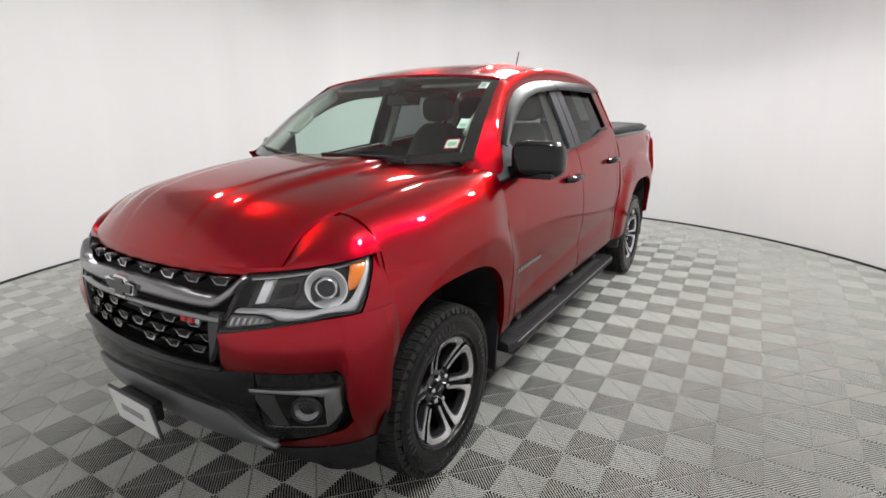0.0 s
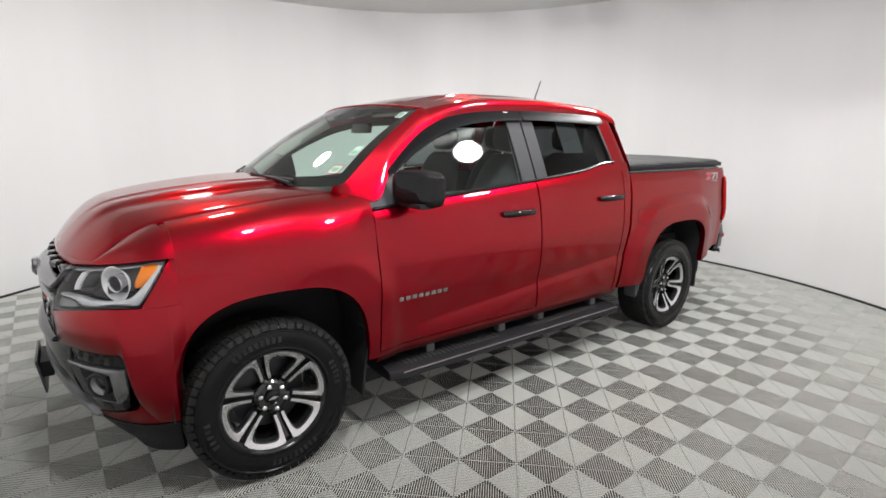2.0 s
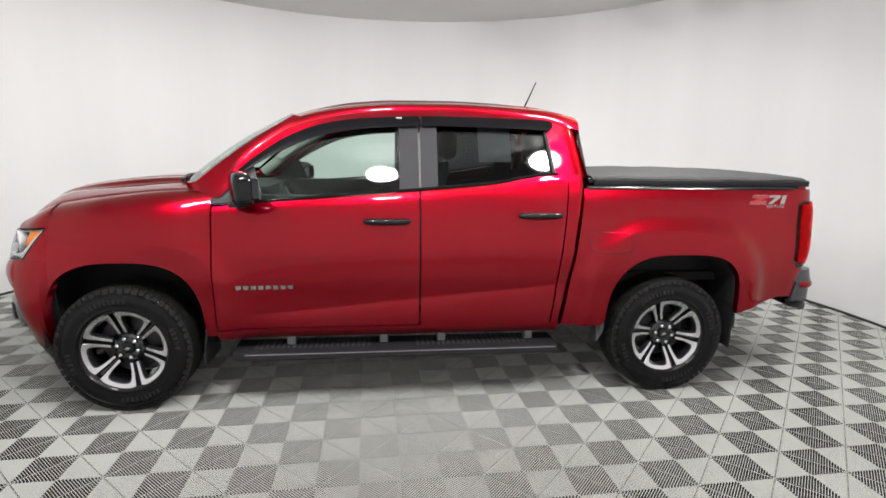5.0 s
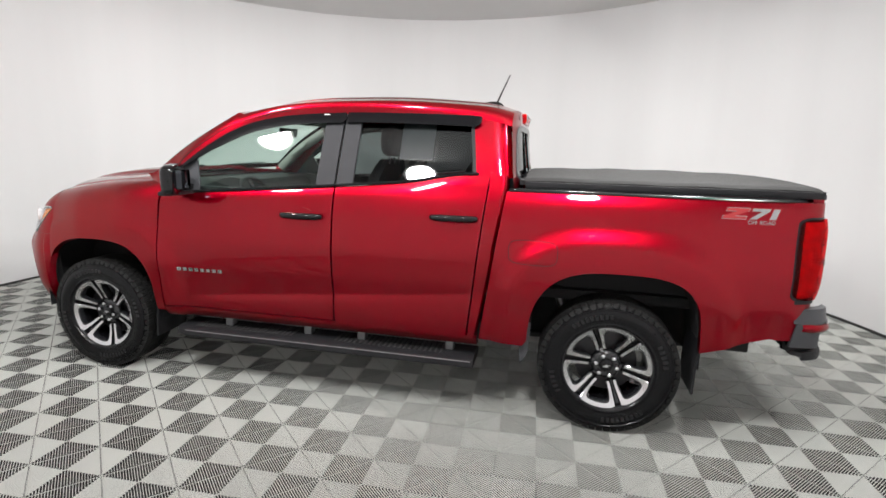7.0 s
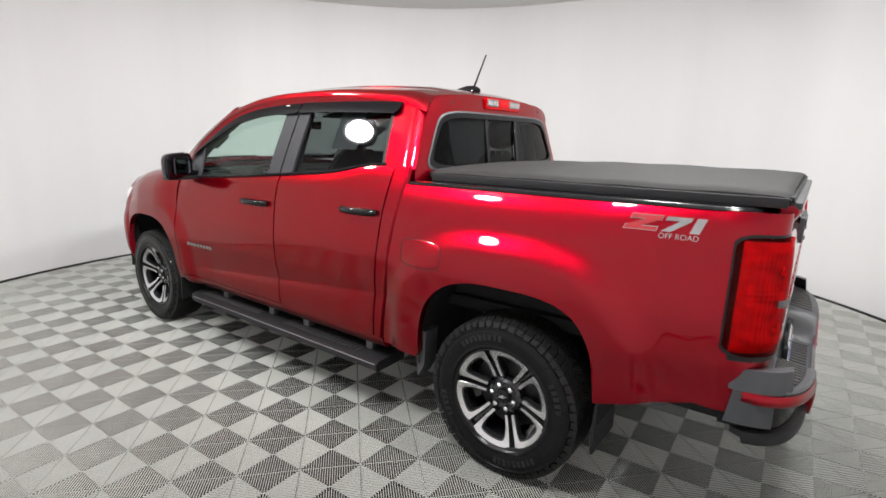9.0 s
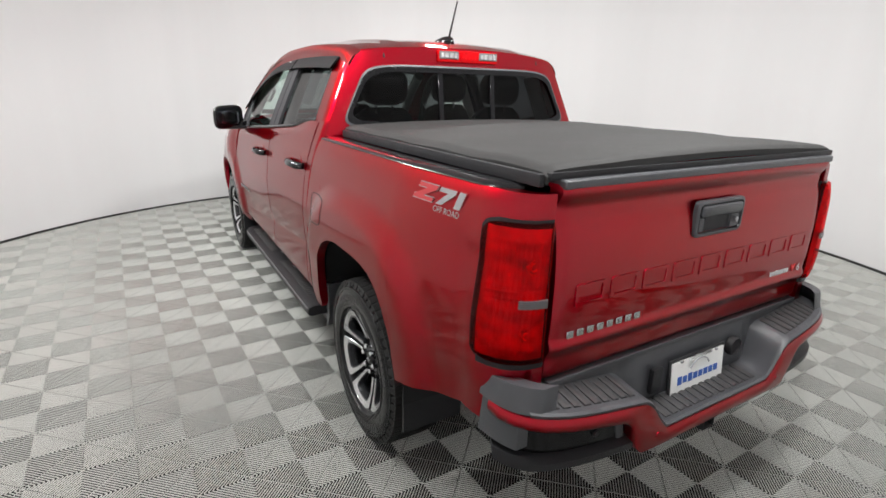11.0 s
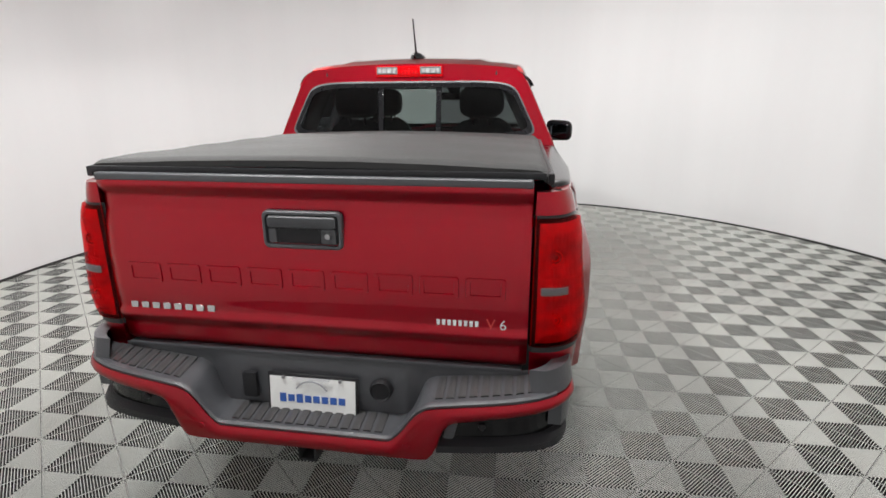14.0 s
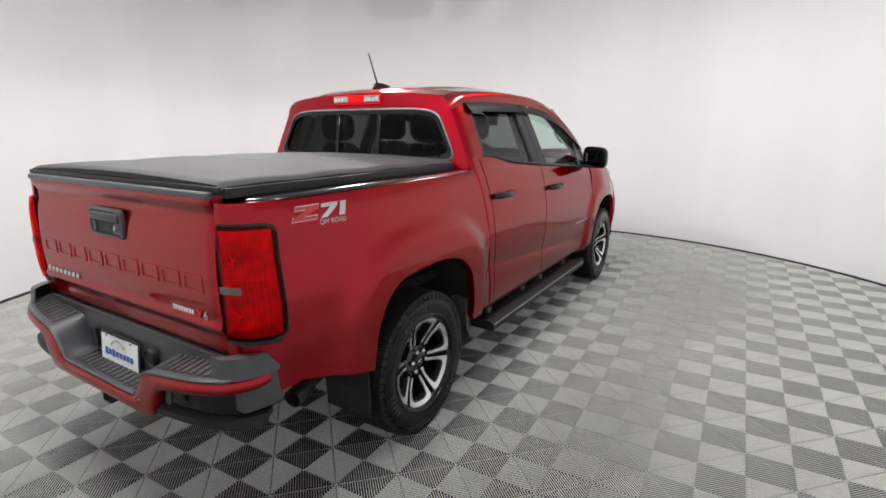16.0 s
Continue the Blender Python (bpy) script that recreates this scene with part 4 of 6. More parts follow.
def wheels():
    look_of = {"tyre": RUBBER, "sidewall_marks": RUBBER_MARK, "barrel": BLACK_GLOSS, "tread": TREAD_RUBBER, "hub": WHEEL_DARK, "spoke_back": WHEEL_DARK, "spoke": SILVER, "rim_lip": WHEEL_DARK, "lug_nut": CHROME, "centre_cap": BLACK_GLOSS, "cap_emblem": CHROME, "brake_disc": DISC, "brake_caliper": DISC}
    names = {"sidewall_marks": "sidewall_band"}
    data = {}
    for key, bm in wheel_meshes().items():
        me = bpy.data.meshes.new(key)
        bmesh.ops.recalc_face_normals(bm, faces=bm.faces)
        bm.to_mesh(me)
        bm.free()
        me.materials.append(look_of[key])
        if key == "spoke":
            me.materials.append(WHEEL_DARK)
        me.shade_smooth()
        me.set_sharp_from_angle(angle=radians(32))
        data[key] = me
    for x, s, spin in ((FX, 1, 14), (FX, -1, 40), (RX, 1, 20), (RX, -1, 22)):
        w = new("wheel")
        w.parent = truck
        w.matrix_basis = pose(x, s * 0.782, HUB_Z + 0.012, 0, 0, 0 if s > 0 else 180) @ pose(0, 0, 0, 0, spin, 0)
        for key, me in data.items():
            for k in range(6 if key in ("spoke", "spoke_back", "lug_nut") else 1):
                ob = new(names.get(key, key), me)
                ob.parent = w
                ob.rotation_euler = (0, k * math.tau / 6, 0)
                if key in ("tread", "sidewall_marks"):
                    tagged(ob, kind="stuff")
        w["label"] = "black all-terrain tyre on a machined silver and dark alloy wheel"
    # mud flaps
    for s in (1, -1):
        for x, zt, zb, yo in ((1.155, 0.60, 0.27, 0.905), (-2.125, 0.655, 0.285, 0.895)):
            bm = bmesh.new()
            def f(u, v):
                z = zt + (zb - zt) * v
                return Vector((x + 0.03 * v + 0.012 * math.sin(3 * v) + (0.02 if x > 0 else 0.0) * v, s * (yo - (0.28 - 0.02 * v) * u + 0.0), z))
            grid(f, lin(0, 1, 5), lin(0, 1, 8), bm)
            r = bmesh.ops.extrude_face_region(bm, geom=bm.faces[:])
            for g in r["geom"]:
                if isinstance(g, bmesh.types.BMVert):
                    g.co.x -= 0.012
            part("mud_flap", bm, BLACK_PLASTIC, truck)


wheels()

# ---- front end ----
def curve(*pts):
    return spl(*pts)


def nose_quad(name, fl, fr, zb, zt, material, s, off=0.0, depth=0.03, n=22, m=8, label="", parent=None, puff=0.0):
    """A four-sided piece of the front: phi from fl(v) to fr(v), heights zb(u) to zt(u)."""
    def f(u, v):
        phi = fl(v) + (fr(v) - fl(v)) * u
        z = zb(u) + (zt(u) - zb(u)) * v
        k = puff * (1 - (2 * v - 1) ** 2)
        p = nose(abs(phi), z, off + k)
        return Vector((p.x, math.copysign(p.y, phi) if phi else 0.0, p.z))
    bm = grid(flip(f, s), lin(0, 1, n), lin(0, 1, m), flip=s > 0)
    if depth:
        rim_in(bm, lambda c: (-depth, 0, 0) if c.x > 2.2 else (-depth * 0.5, -s * depth * 0.8, 0))
    return part(name, bm, material, parent or truck, label)


def front_end():
    # dark backing behind all openings
    bm = grid(lambda u, v: (lambda p: Vector((p.x, math.copysign(p.y, u), p.z)))(nose(abs(u), v, -0.075)), lin(-88, 88, 60), lin(0.36, 1.02, 8))
    part("front_support", bm, UNDER, truck)
    # middle: upper grille bar, lower bar, lip, bumper band and skid plate run from side to side
    zc_bar = curve((0, 0.968), (10, 0.966), (28, 0.955), (33, 0.985), (37, 1.035))
    zw_bar = curve((0, 0.022), (10, 0.022), (28, 0.017), (34, 0.016), (37, 0.010))

    def band(name, p1, zb, zt, material, off, depth=0.03, n=70, m=8, puff=0.0, label=""):
        def f(u, v):
            a = abs(u)
            z = zb(a) + (zt(a) - zb(a)) * v
            p = nose(a, z, off + puff * (1 - (2 * v - 1) ** 2))
            return Vector((p.x, math.copysign(p.y, u), p.z))
        bm = grid(f, lin(-p1, p1, n), lin(0, 1, m))
        if depth:
            rim_in(bm, (-depth, 0, 0))
        return part(name, bm, material, truck, label)
    band("grille_bar", 37, lambda a: zc_bar(a) - zw_bar(a), lambda a: zc_bar(a) + zw_bar(a), SATIN, 0.004, puff=0.016, label="gunmetal bar across the grille")
    band("grille_lower_bar", 30, lambda a: 0.905 - 0.01 * (a / 30) ** 2 - 0.012, lambda a: 0.905 - 0.01 * (a / 30) ** 2 + 0.012, SATIN, -0.006, puff=0.008)
    band("grille_lip", 29, lambda a: 0.700 + 0.012 * (a / 29) ** 2, lambda a: 0.735 + 0.0 * a, BLACK_GLOSS, 0.004, puff=0.018)
    low = curve((0, 0.600), (16, 0.585), (30, 0.555), (34, 0.52), (38, 0.47))
    band("bumper_band", 38, low, lambda a: 0.700 + 0.012 * (a / 29) ** 2, FASCIA, -0.004, n=60, puff=0.008)
    band("skid_plate", 40, curve((0, 0.440), (12, 0.425), (25, 0.39), (40, 0.372)), curve((0, 0.600), (16, 0.580), (28, 0.550), (33, 0.47), (40, 0.40)), SKID, 0.010, n=60, puff=0.012, label="silver-painted skid plate")
    band("chin_support", 80, lambda a: 0.33, lambda a: 0.42, UNDER, -0.05, n=40, depth=0.1)
    # grille slats: dark mesh rows with bright raised blocks
    rows = ((1.020, 33, 0.010), (0.868, 26, 0.012), (0.815, 26, 0.012), (0.765, 25, 0.012))
    for z0, pmax, h in rows:
        band("grille_slat", pmax, lambda a: z0 - h * 0.4, lambda a: z0 + h * 0.4, BLACK_GLOSS, -0.035, depth=0.025, n=40, m=3)
    for r, (z0, ps) in enumerate(((1.018, (-30, -21, -12.5, -4.5, 4.5, 12.5, 21, 30)), (0.872, (-22, -14, -6, 6, 14, 22)), (0.825, (-26, -18, -10, -2.5, 2.5, 10, 18, 26)), (0.778, (-22, -14, -6, 6, 14, 22)))):
        for ph in ps:
            p = nose(abs(ph), z0, -0.016)
            y = math.copysign(p.y, ph)
            hw, hh = 0.036, 0.014
            out = [(-hw, hh * 0.6), (-hw * 0.55, -hh), (hw * 0.55, -hh), (hw, hh * 0.6), (hw * 0.8, hh), (-hw * 0.8, hh)]
            a = math.copysign(radians(abs(ph)), ph) * 0.55
            fwd = Vector((math.cos(a), math.sin(a), 0))
            sid = Vector((-math.sin(a), math.cos(a), 0))
            bm = prism(out, lambda u, v, d: Vector((p.x - 0.03, y, z0)) + sid * u + Vector((0, 0, v)) + fwd * d, 0.034)
            bmesh.ops.recalc_face_normals(bm, faces=bm.faces)
            bmesh.ops.bevel(bm, geom=bm.edges[:], offset=0.003, segments=1, affect="EDGES")
            block = part("grille_block", bm, BLACK_GLOSS, truck)
            e = 0.0055
            rim = [(-hw, hh * 0.6), (-hw * 0.55, -hh), (hw * 0.55, -hh), (hw, hh * 0.6), (hw - e, hh * 0.6), (hw * 0.55 - e * 0.6, -hh + e), (-hw * 0.55 + e * 0.6, -hh + e), (-hw + e, hh * 0.6)]
            bm = prism(rim, lambda u, v, d: Vector((p.x - 0.010, y, z0)) + sid * u + Vector((0, 0, v)) + fwd * d, 0.018)
            bmesh.ops.recalc_face_normals(bm, faces=bm.faces)
            part("block_edge", bm, CHROME if abs(ph) < 20 else SATIN, block, "chrome edge" if abs(ph) < 20 else "")
    # emblem in the middle of the bar, a plain black and chrome shape
    cross = [(-0.105, 0.022), (-0.035, 0.022), (-0.028, 0.042), (0.042, 0.042), (0.036, 0.022), (0.105, 0.022), (0.085, -0.022), (0.030, -0.022), (0.024, -0.042), (-0.046, -0.042), (-0.040, -0.022), (-0.085, -0.022)]
    c = nose(0, 0.955, 0.012)
    bm = prism(cross, lambda a, b, d: (c.x + d, a, c.z + b), 0.016)
    part("emblem", bm, CHROME, truck, "chrome-edged black emblem")
    bm = prism([(a * 0.88, b * 0.78) for a, b in cross], lambda a, b, d: (c.x + 0.010 + d, a, c.z + b), 0.010)
    part("emblem_fill", bm, BLACK_GLOSS, truck)
    # red and silver trim badge on the grille: plain bars
    for k in range(3):
        p = nose(19 + 2.2 * k, 0.884, -0.008)
        part("trim_badge", box(p.x, p.y, p.z - 0.002 * k, 0.010, 0.026, 0.020, 0.002, 1), REDPRINT if k < 2 else CHROME, truck)
    for s in (1, -1):
        # red bumper cover: cheek under the lamp, corner, and sill below the fog lamp
        zt = curve((29, 0.850), (47, 0.888), (62, 0.905), (73, 0.908), (90, 0.908))
        zb0 = curve((29, 0.718), (45, 0.722), (63, 0.722), (65, 0.70), (66.5, 0.60), (68, 0.52), (72, 0.44), (76, 0.395), (90, 0.385))
        def zb(phi):
            x = NOSE_R + 0.475 * max(0.0, math.cos(radians(phi))) ** (2 / NOSE_P)
            return max(zb0(phi), f_arch(x)) if x < 2.034 else zb0(phi)
        nose_patch("bumper_cover", 29, 90, zt, zb, RED, s, 0.0, 0.04, n=170, m=18, puff=0.022)
        nose_patch("bumper_sill", 41, 77, curve((41, 0.408), (60, 0.455), (66, 0.47), (69, 0.50), (77, 0.48)), lambda a: 0.385, RED, s, -0.002, 0.03, n=30, m=4)
        # side of the wing behind the lamp
        nose_quad("wing_side", lambda v: 74.5 + 13.2 * v, lambda v: 90.0, lambda u: 0.909, lambda u: 1.088 - 0.0 * u, RED, s, 0.0, 0.02, n=8, m=12)
        # wing above the lamp, up to the bonnet
        def wing(u, v):
            phi = 37 + 53 * u
            a = nose(phi, 1.052 + 0.038 * u)
            uu = 1 - 0.22 * u**1.0
            if phi < 50:
                k = 0.62 + 0.38 * (phi - 37) / 13
                b = bonnet_pt(1.0, k) + Vector((0.002, 0.002, -0.002))
            else:
                t = (phi - 50) / 40
                b = bonnet_pt(1 - 0.222 * t, 1.0) + Vector((0, 0.006, -0.001))
            p = a.lerp(b, v)
            p.z += 0.016 * math.sin(math.pi * v) * min(1, (u / 0.4))
            p += Vector((0.5, 0.6, 0)) * (0.016 * math.sin(math.pi * v) * min(1, u / 0.4))
            w = max(0, (phi - 62) / 28)
            if w:
                # runs into the shoulder of the fender
                x = a.x + (b.x - a.x) * v
                t0 = next((t for t in lin(0, 1, 60) if shoulder(x, t)[1] > 1.086), 1.0)
                y, z = shoulder(x, t0 + (1 - t0) * v)
                w = w * w * (3 - 2 * w)
                p = p.lerp(Vector((x, y, z)), w)
            return p
        bm = grid(flip(wing, s), lin(0, 1, 26), lin(0, 1, 8), flip=s > 0)
        part("wing_top", bm, RED, truck)
        # gloss black corner with the fog lamp
        zt2 = curve((28, 0.712), (45, 0.716), (62, 0.716), (65.5, 0.69))
        zb2 = curve((28, 0.56), (33, 0.47), (40, 0.425), (55, 0.450), (62, 0.475), (65.5, 0.58))
        nose_patch("fog_surround", 28, 65.5, zt2, zb2, BLACK_GLOSS, s, -0.006, 0.03, n=40, m=10)
        # silver bezel: two strokes round a dark pocket
        nose_patch("fog_pocket", 40, 61, lambda a: 0.645, lambda a: 0.505, FASCIA, s, 0.001, 0.02, n=16, m=6)
        nose_patch("fog_bezel", 36.5, 62.5, lambda a: 0.662, lambda a: 0.648 - 0.020 * max(0, (a - 46) / 16), SATIN, s, 0.008, 0.02, n=24, m=4, puff=0.006)
        nose_patch("fog_bezel", 58.6, 62.8, lambda a: 0.660, curve((58.6, 0.500), (60, 0.515), (62.8, 0.56)), SATIN, s, 0.009, 0.02, n=8, m=8, puff=0.004)
        nose_patch("fog_bezel", 40, 58.5, lambda a: 0.510, lambda a: 0.501, SATIN, s, 0.004, 0.02, n=12, m=3)
        nose_quad("fog_bezel", lambda v: 42.5 - 5.5 * v, lambda v: 46.5 - 3.0 * v, lambda u: 0.512, lambda u: 0.642, TREAD, s, 0.003, 0.01, n=5, m=6)
        p = nose(53, 0.588, 0.004)
        d = Vector((math.cos(radians(40)), s * math.sin(radians(40)), 0))
        rot = d.to_track_quat("Z", "Y").to_matrix().to_4x4()
        def lamp(prof, name, material, origin, label="", parent=None, seg=28):
            bm = revolve(prof, seg, "z")
            m = Matrix.Translation(origin) @ rot
            for v in bm.verts:
                v.co = m @ v.co
            return part(name, bm, material, parent or truck, label)
        o = Vector((p.x, s * p.y, p.z))
        fog = lamp([(0.052, -0.01), (0.052, 0.012), (0.045, 0.016), (0.042, 0.006)], "fog_lamp", BLACK_PLASTIC, o)
        lamp([(0.0, -0.016), (0.014, -0.015), (0.016, -0.006), (0.02, -0.012), (0.042, 0.006)], "reflector", SATIN, o, parent=fog)
        lamp([(0.0, 0.020), (0.025, 0.017), (0.042, 0.008)], "lens", GLASS_CLEAR, o, parent=fog)
        # headlamp
        fl, fr = (lambda v: 29.3 + 8 * v), (lambda v: 73.5 + 13 * v)
        zb3 = lambda u: 0.857 + 0.06 * min(1, u * 1.35) - 0.004 * u
        zt3 = lambda u: 1.042 + 0.042 * u
        hl = nose_quad("headlamp", fl, fr, zb3, zt3, BLACK_GLOSS, s, -0.058, 0.0, n=30, m=10)
        # walls of the lamp bowl and the chrome edge round it
        def edge_strip(name, material, o0, o1, inset, w, parent):
            bm = bmesh.new()
            loop = [(u, 0.0) for u in lin(0, 1, 24)] + [(1.0, v) for v in lin(0, 1, 8)[1:]] + [(u, 1.0) for u in lin(1, 0, 24)[1:]] + [(0.0, v) for v in lin(1, 0, 8)[1:]]
            def pt(u, v, off):
                phi = fl(v) + (fr(v) - fl(v)) * u
                z = zb3(u) + (zt3(u) - zb3(u)) * v
                return nose(phi, z, off)
            ra = [bm.verts.new(flip(lambda a, b: pt(a, b, o0), s)(0.5 + (u - 0.5) * (1 - inset * 0.4), 0.5 + (v - 0.5) * (1 - inset))) for u, v in loop]
            rb = [bm.verts.new(flip(lambda a, b: pt(a, b, o1), s)(0.5 + (u - 0.5) * (1 - (inset + w) * 0.4), 0.5 + (v - 0.5) * (1 - inset - w))) for u, v in loop]
            for i in range(len(loop)):
                j = (i + 1) % len(loop)
                try:
                    bm.faces.new((ra[i], ra[j], rb[j], rb[i]))
                except ValueError:
                    pass
            return part(name, bm, material, parent)
        edge_strip("lamp_wall", BLACK_PLASTIC, 0.0, -0.058, 0.0, 0.02, hl)
        edge_strip("lamp_edge", BLACK_GLOSS, 0.001, -0.002, 0.0, 0.05, hl)
        # inside the lamp: u from the inner to the outer end, v from the lower to the upper edge
        def inside(name, u0, u1, vb, vt, material, off, n=24, m=5, depth=0.02, puff=0.0, label=""):
            def f(u, v):
                w = vb(u) + (vt(u) - vb(u)) * v
                return nose(fl(w) + (fr(w) - fl(w)) * u, zb3(u) + (zt3(u) - zb3(u)) * w, off + puff * (1 - (2 * v - 1) ** 2))
            bm = grid(flip(f, s), lin(u0, u1, n), lin(0, 1, m), flip=s > 0)
            rim_in(bm, (-depth, 0, 0))
            return part(name, bm, material, hl, label)
        inside("silver_sweep", 0.05, 0.955, curve((0.05, 0.34), (0.25, 0.26), (0.42, 0.08), (0.6, 0.03), (0.955, 0.03)), curve((0.05, 0.40), (0.3, 0.33), (0.5, 0.21), (0.72, 0.15), (0.86, 0.20), (0.925, 0.50), (0.955, 0.95)), SWEEP, -0.012, n=50, puff=0.007, label="bright silver sweep")
        inside("silver_strip", 0.06, 0.93, lambda u: 0.90, lambda u: 0.955, SWEEP, -0.016, m=3, puff=0.003)
        inside("turn_lens", 0.03, 0.33, curve((0.03, 0.05), (0.33, 0.07)), curve((0.03, 0.28), (0.2, 0.24), (0.33, 0.12)), CLEAR_LENS, -0.018, n=14, depth=0.01)
        for i in range(6):
            u0 = 0.05 + 0.042 * i
            inside("lens_rib", u0, u0 + 0.016, lambda u: 0.09, curve((0.03, 0.25), (0.2, 0.20), (0.33, 0.10)), SWEEP, -0.0165, n=3, m=3, depth=0.004)
        inside("amber_reflector", 0.785, 0.912, curve((0.785, 0.90), (0.81, 0.60), (0.86, 0.42), (0.912, 0.52)), lambda u: 0.93, AMBER, -0.014, n=14, m=8, puff=0.008)
        inside("high_beam", 0.24, 0.43, lambda u: 0.42, lambda u: 0.86, TREAD, -0.030, n=8, m=8, puff=0.010)
        inside("high_beam_mirror", 0.155, 0.215, lambda u: 0.46, lambda u: 0.86, REFLECTOR, -0.026, n=6, m=6, puff=0.008)
        inside("high_beam_lens", 0.28, 0.39, lambda u: 0.54, lambda u: 0.76, BLACK_GLOSS, -0.016, n=8, m=8, puff=0.008)
        inside("inner_bezel", 0.45, 0.80, lambda u: 0.30, lambda u: 0.90, TREAD, -0.036, n=12, m=8)
        wv = 0.57
        wu = 0.645
        q = nose(fl(wv) + (fr(wv) - fl(wv)) * wu, zb3(wu) + (zt3(wu) - zb3(wu)) * wv, -0.022)
        o = Vector((q.x, s * q.y, q.z))
        d = Vector((math.cos(radians(36)), s * math.sin(radians(36)), 0))
        rot = d.to_track_quat("Z", "Y").to_matrix().to_4x4()
        lamp([(0.0, -0.035), (0.030, -0.030), (0.050, -0.012), (0.066, 0.012), (0.071, 0.013)], "reflector_bowl", REFLECTOR, o, parent=hl)
        lamp([(0.034, -0.015), (0.036, 0.014), (0.033, 0.018), (0.028, 0.014)], "projector_ring", CHROME, o, parent=hl)
        lamp([(0.0, 0.024), (0.012, 0.022), (0.022, 0.016), (0.028, 0.006), (0.028, -0.02)], "projector_lens", GLASS_CLEAR, o, parent=hl)
        nose_quad("cover", fl, fr, zb3, zt3, GLASS_CLEAR, s, 0.002, 0.0, n=30, m=10, parent=hl)
        # gunmetal flank between grille and lamp
        nose_quad("grille_flank", lambda v: 25.5 + 1.5 * v, lambda v: 29 + 1.2 * v, lambda u: 0.735 + 0.11 * u, lambda u: 0.918, GREY_PLASTIC, s, -0.002, 0.02, n=5, m=8)
        # black lip under the bumper
        nose_patch("bumper_lip", 34, 84, curve((34, 0.372), (60, 0.384), (90, 0.386)), curve((34, 0.345), (45, 0.290), (60, 0.235), (84, 0.228)), BLACK_PLASTIC, s, 0.002, 0.03, n=40, m=6)
    # front plate: white, with blank grey bars
    bm = box(2.500, 0.0, 0.448, 0.010, 0.320, 0.165, 0.004, 2, rot=Matrix.Rotation(radians(8), 4, "Y"))
    plate = part("front_plate", bm, GREY_PLASTIC, truck, "white front plate in a grey frame")
    part("plate_sheet", box(2.506, 0.0, 0.448, 0.004, 0.296, 0.140, 0.0, rot=Matrix.Rotation(radians(8), 4, "Y")), PAPER, plate)
    part("plate_print", box(2.509, 0.0, 0.452, 0.003, 0.16, 0.030, 0.0, rot=Matrix.Rotation(radians(8), 4, "Y")), GREYPRINT, plate)
    part("plate_bracket", box(2.475, 0, 0.47, 0.05, 0.24, 0.08, 0.01), BLACK_PLASTIC, truck)


# ---- rear end ----
def tail_pt(a, z, off=0.0):
    """The rounded rear corner of the bed: a from 0 (side) to 90 degrees (tail)."""
    r = radians(a)
    y0 = side_y(-2.44, z) - 0.02 * max(0, (z - 1.24) / 0.08) ** 2 * 0.5
    x = -2.44 - 0.205 * max(0, math.sin(r)) ** 0.8
    y = 0.712 + (y0 - 0.712) * max(0, math.cos(r)) ** 0.8
    return Vector((x - off * math.sin(r), y + off * math.cos(r), z))


gate_x = spl((0.752, -2.628), (0.775, -2.648), (0.83, -2.652), (0.868, -2.668), (0.89, -2.660), (0.96, -2.664), (1.05, -2.665), (1.14, -2.661), (1.20, -2.654), (1.245, -2.644), (1.275, -2.643), (1.302, -2.657), (1.322, -2.665), (1.334, -2.660), (1.340, -2.646))


def bars(name, y0, y1, z, w_frac, h, n, material, x_of, thick, parent):
    """A row of plain bars, from y0 to y1 at height z."""
    for i in range(n):
        y = y0 + (y1 - y0) * (i + 0.5) / n
        w = abs(y1 - y0) / n * w_frac
        bm = box(x_of(z) - thick / 2, y, z, thick, w, h, min(thick, h) * 0.25, 1)
        part(name, bm, material, parent)


def text_part(body, size, place, turn, depth, material, parent, name, label=""):
    cu = bpy.data.curves.new("lettering", "FONT")
    cu.body, cu.size, cu.extrude, cu.align_x, cu.align_y = body, size, depth, "CENTER", "CENTER"
    tmp = new("lettering", cu)
    bpy.context.view_layer.update()
    me = bpy.data.meshes.new_from_object(tmp)
    bpy.data.objects.remove(tmp)
    me.materials.append(material)
    for v in me.vertices:
        v.co = (Matrix.Translation(place) @ turn) @ v.co
    ob = new(name, me)
    ob.parent = parent
    if label:
        ob["label"] = label
    return ob


REAR_TURN = Matrix(((0, 0, -1, 0), (-1, 0, 0, 0), (0, 1, 0, 0), (0, 0, 0, 1)))


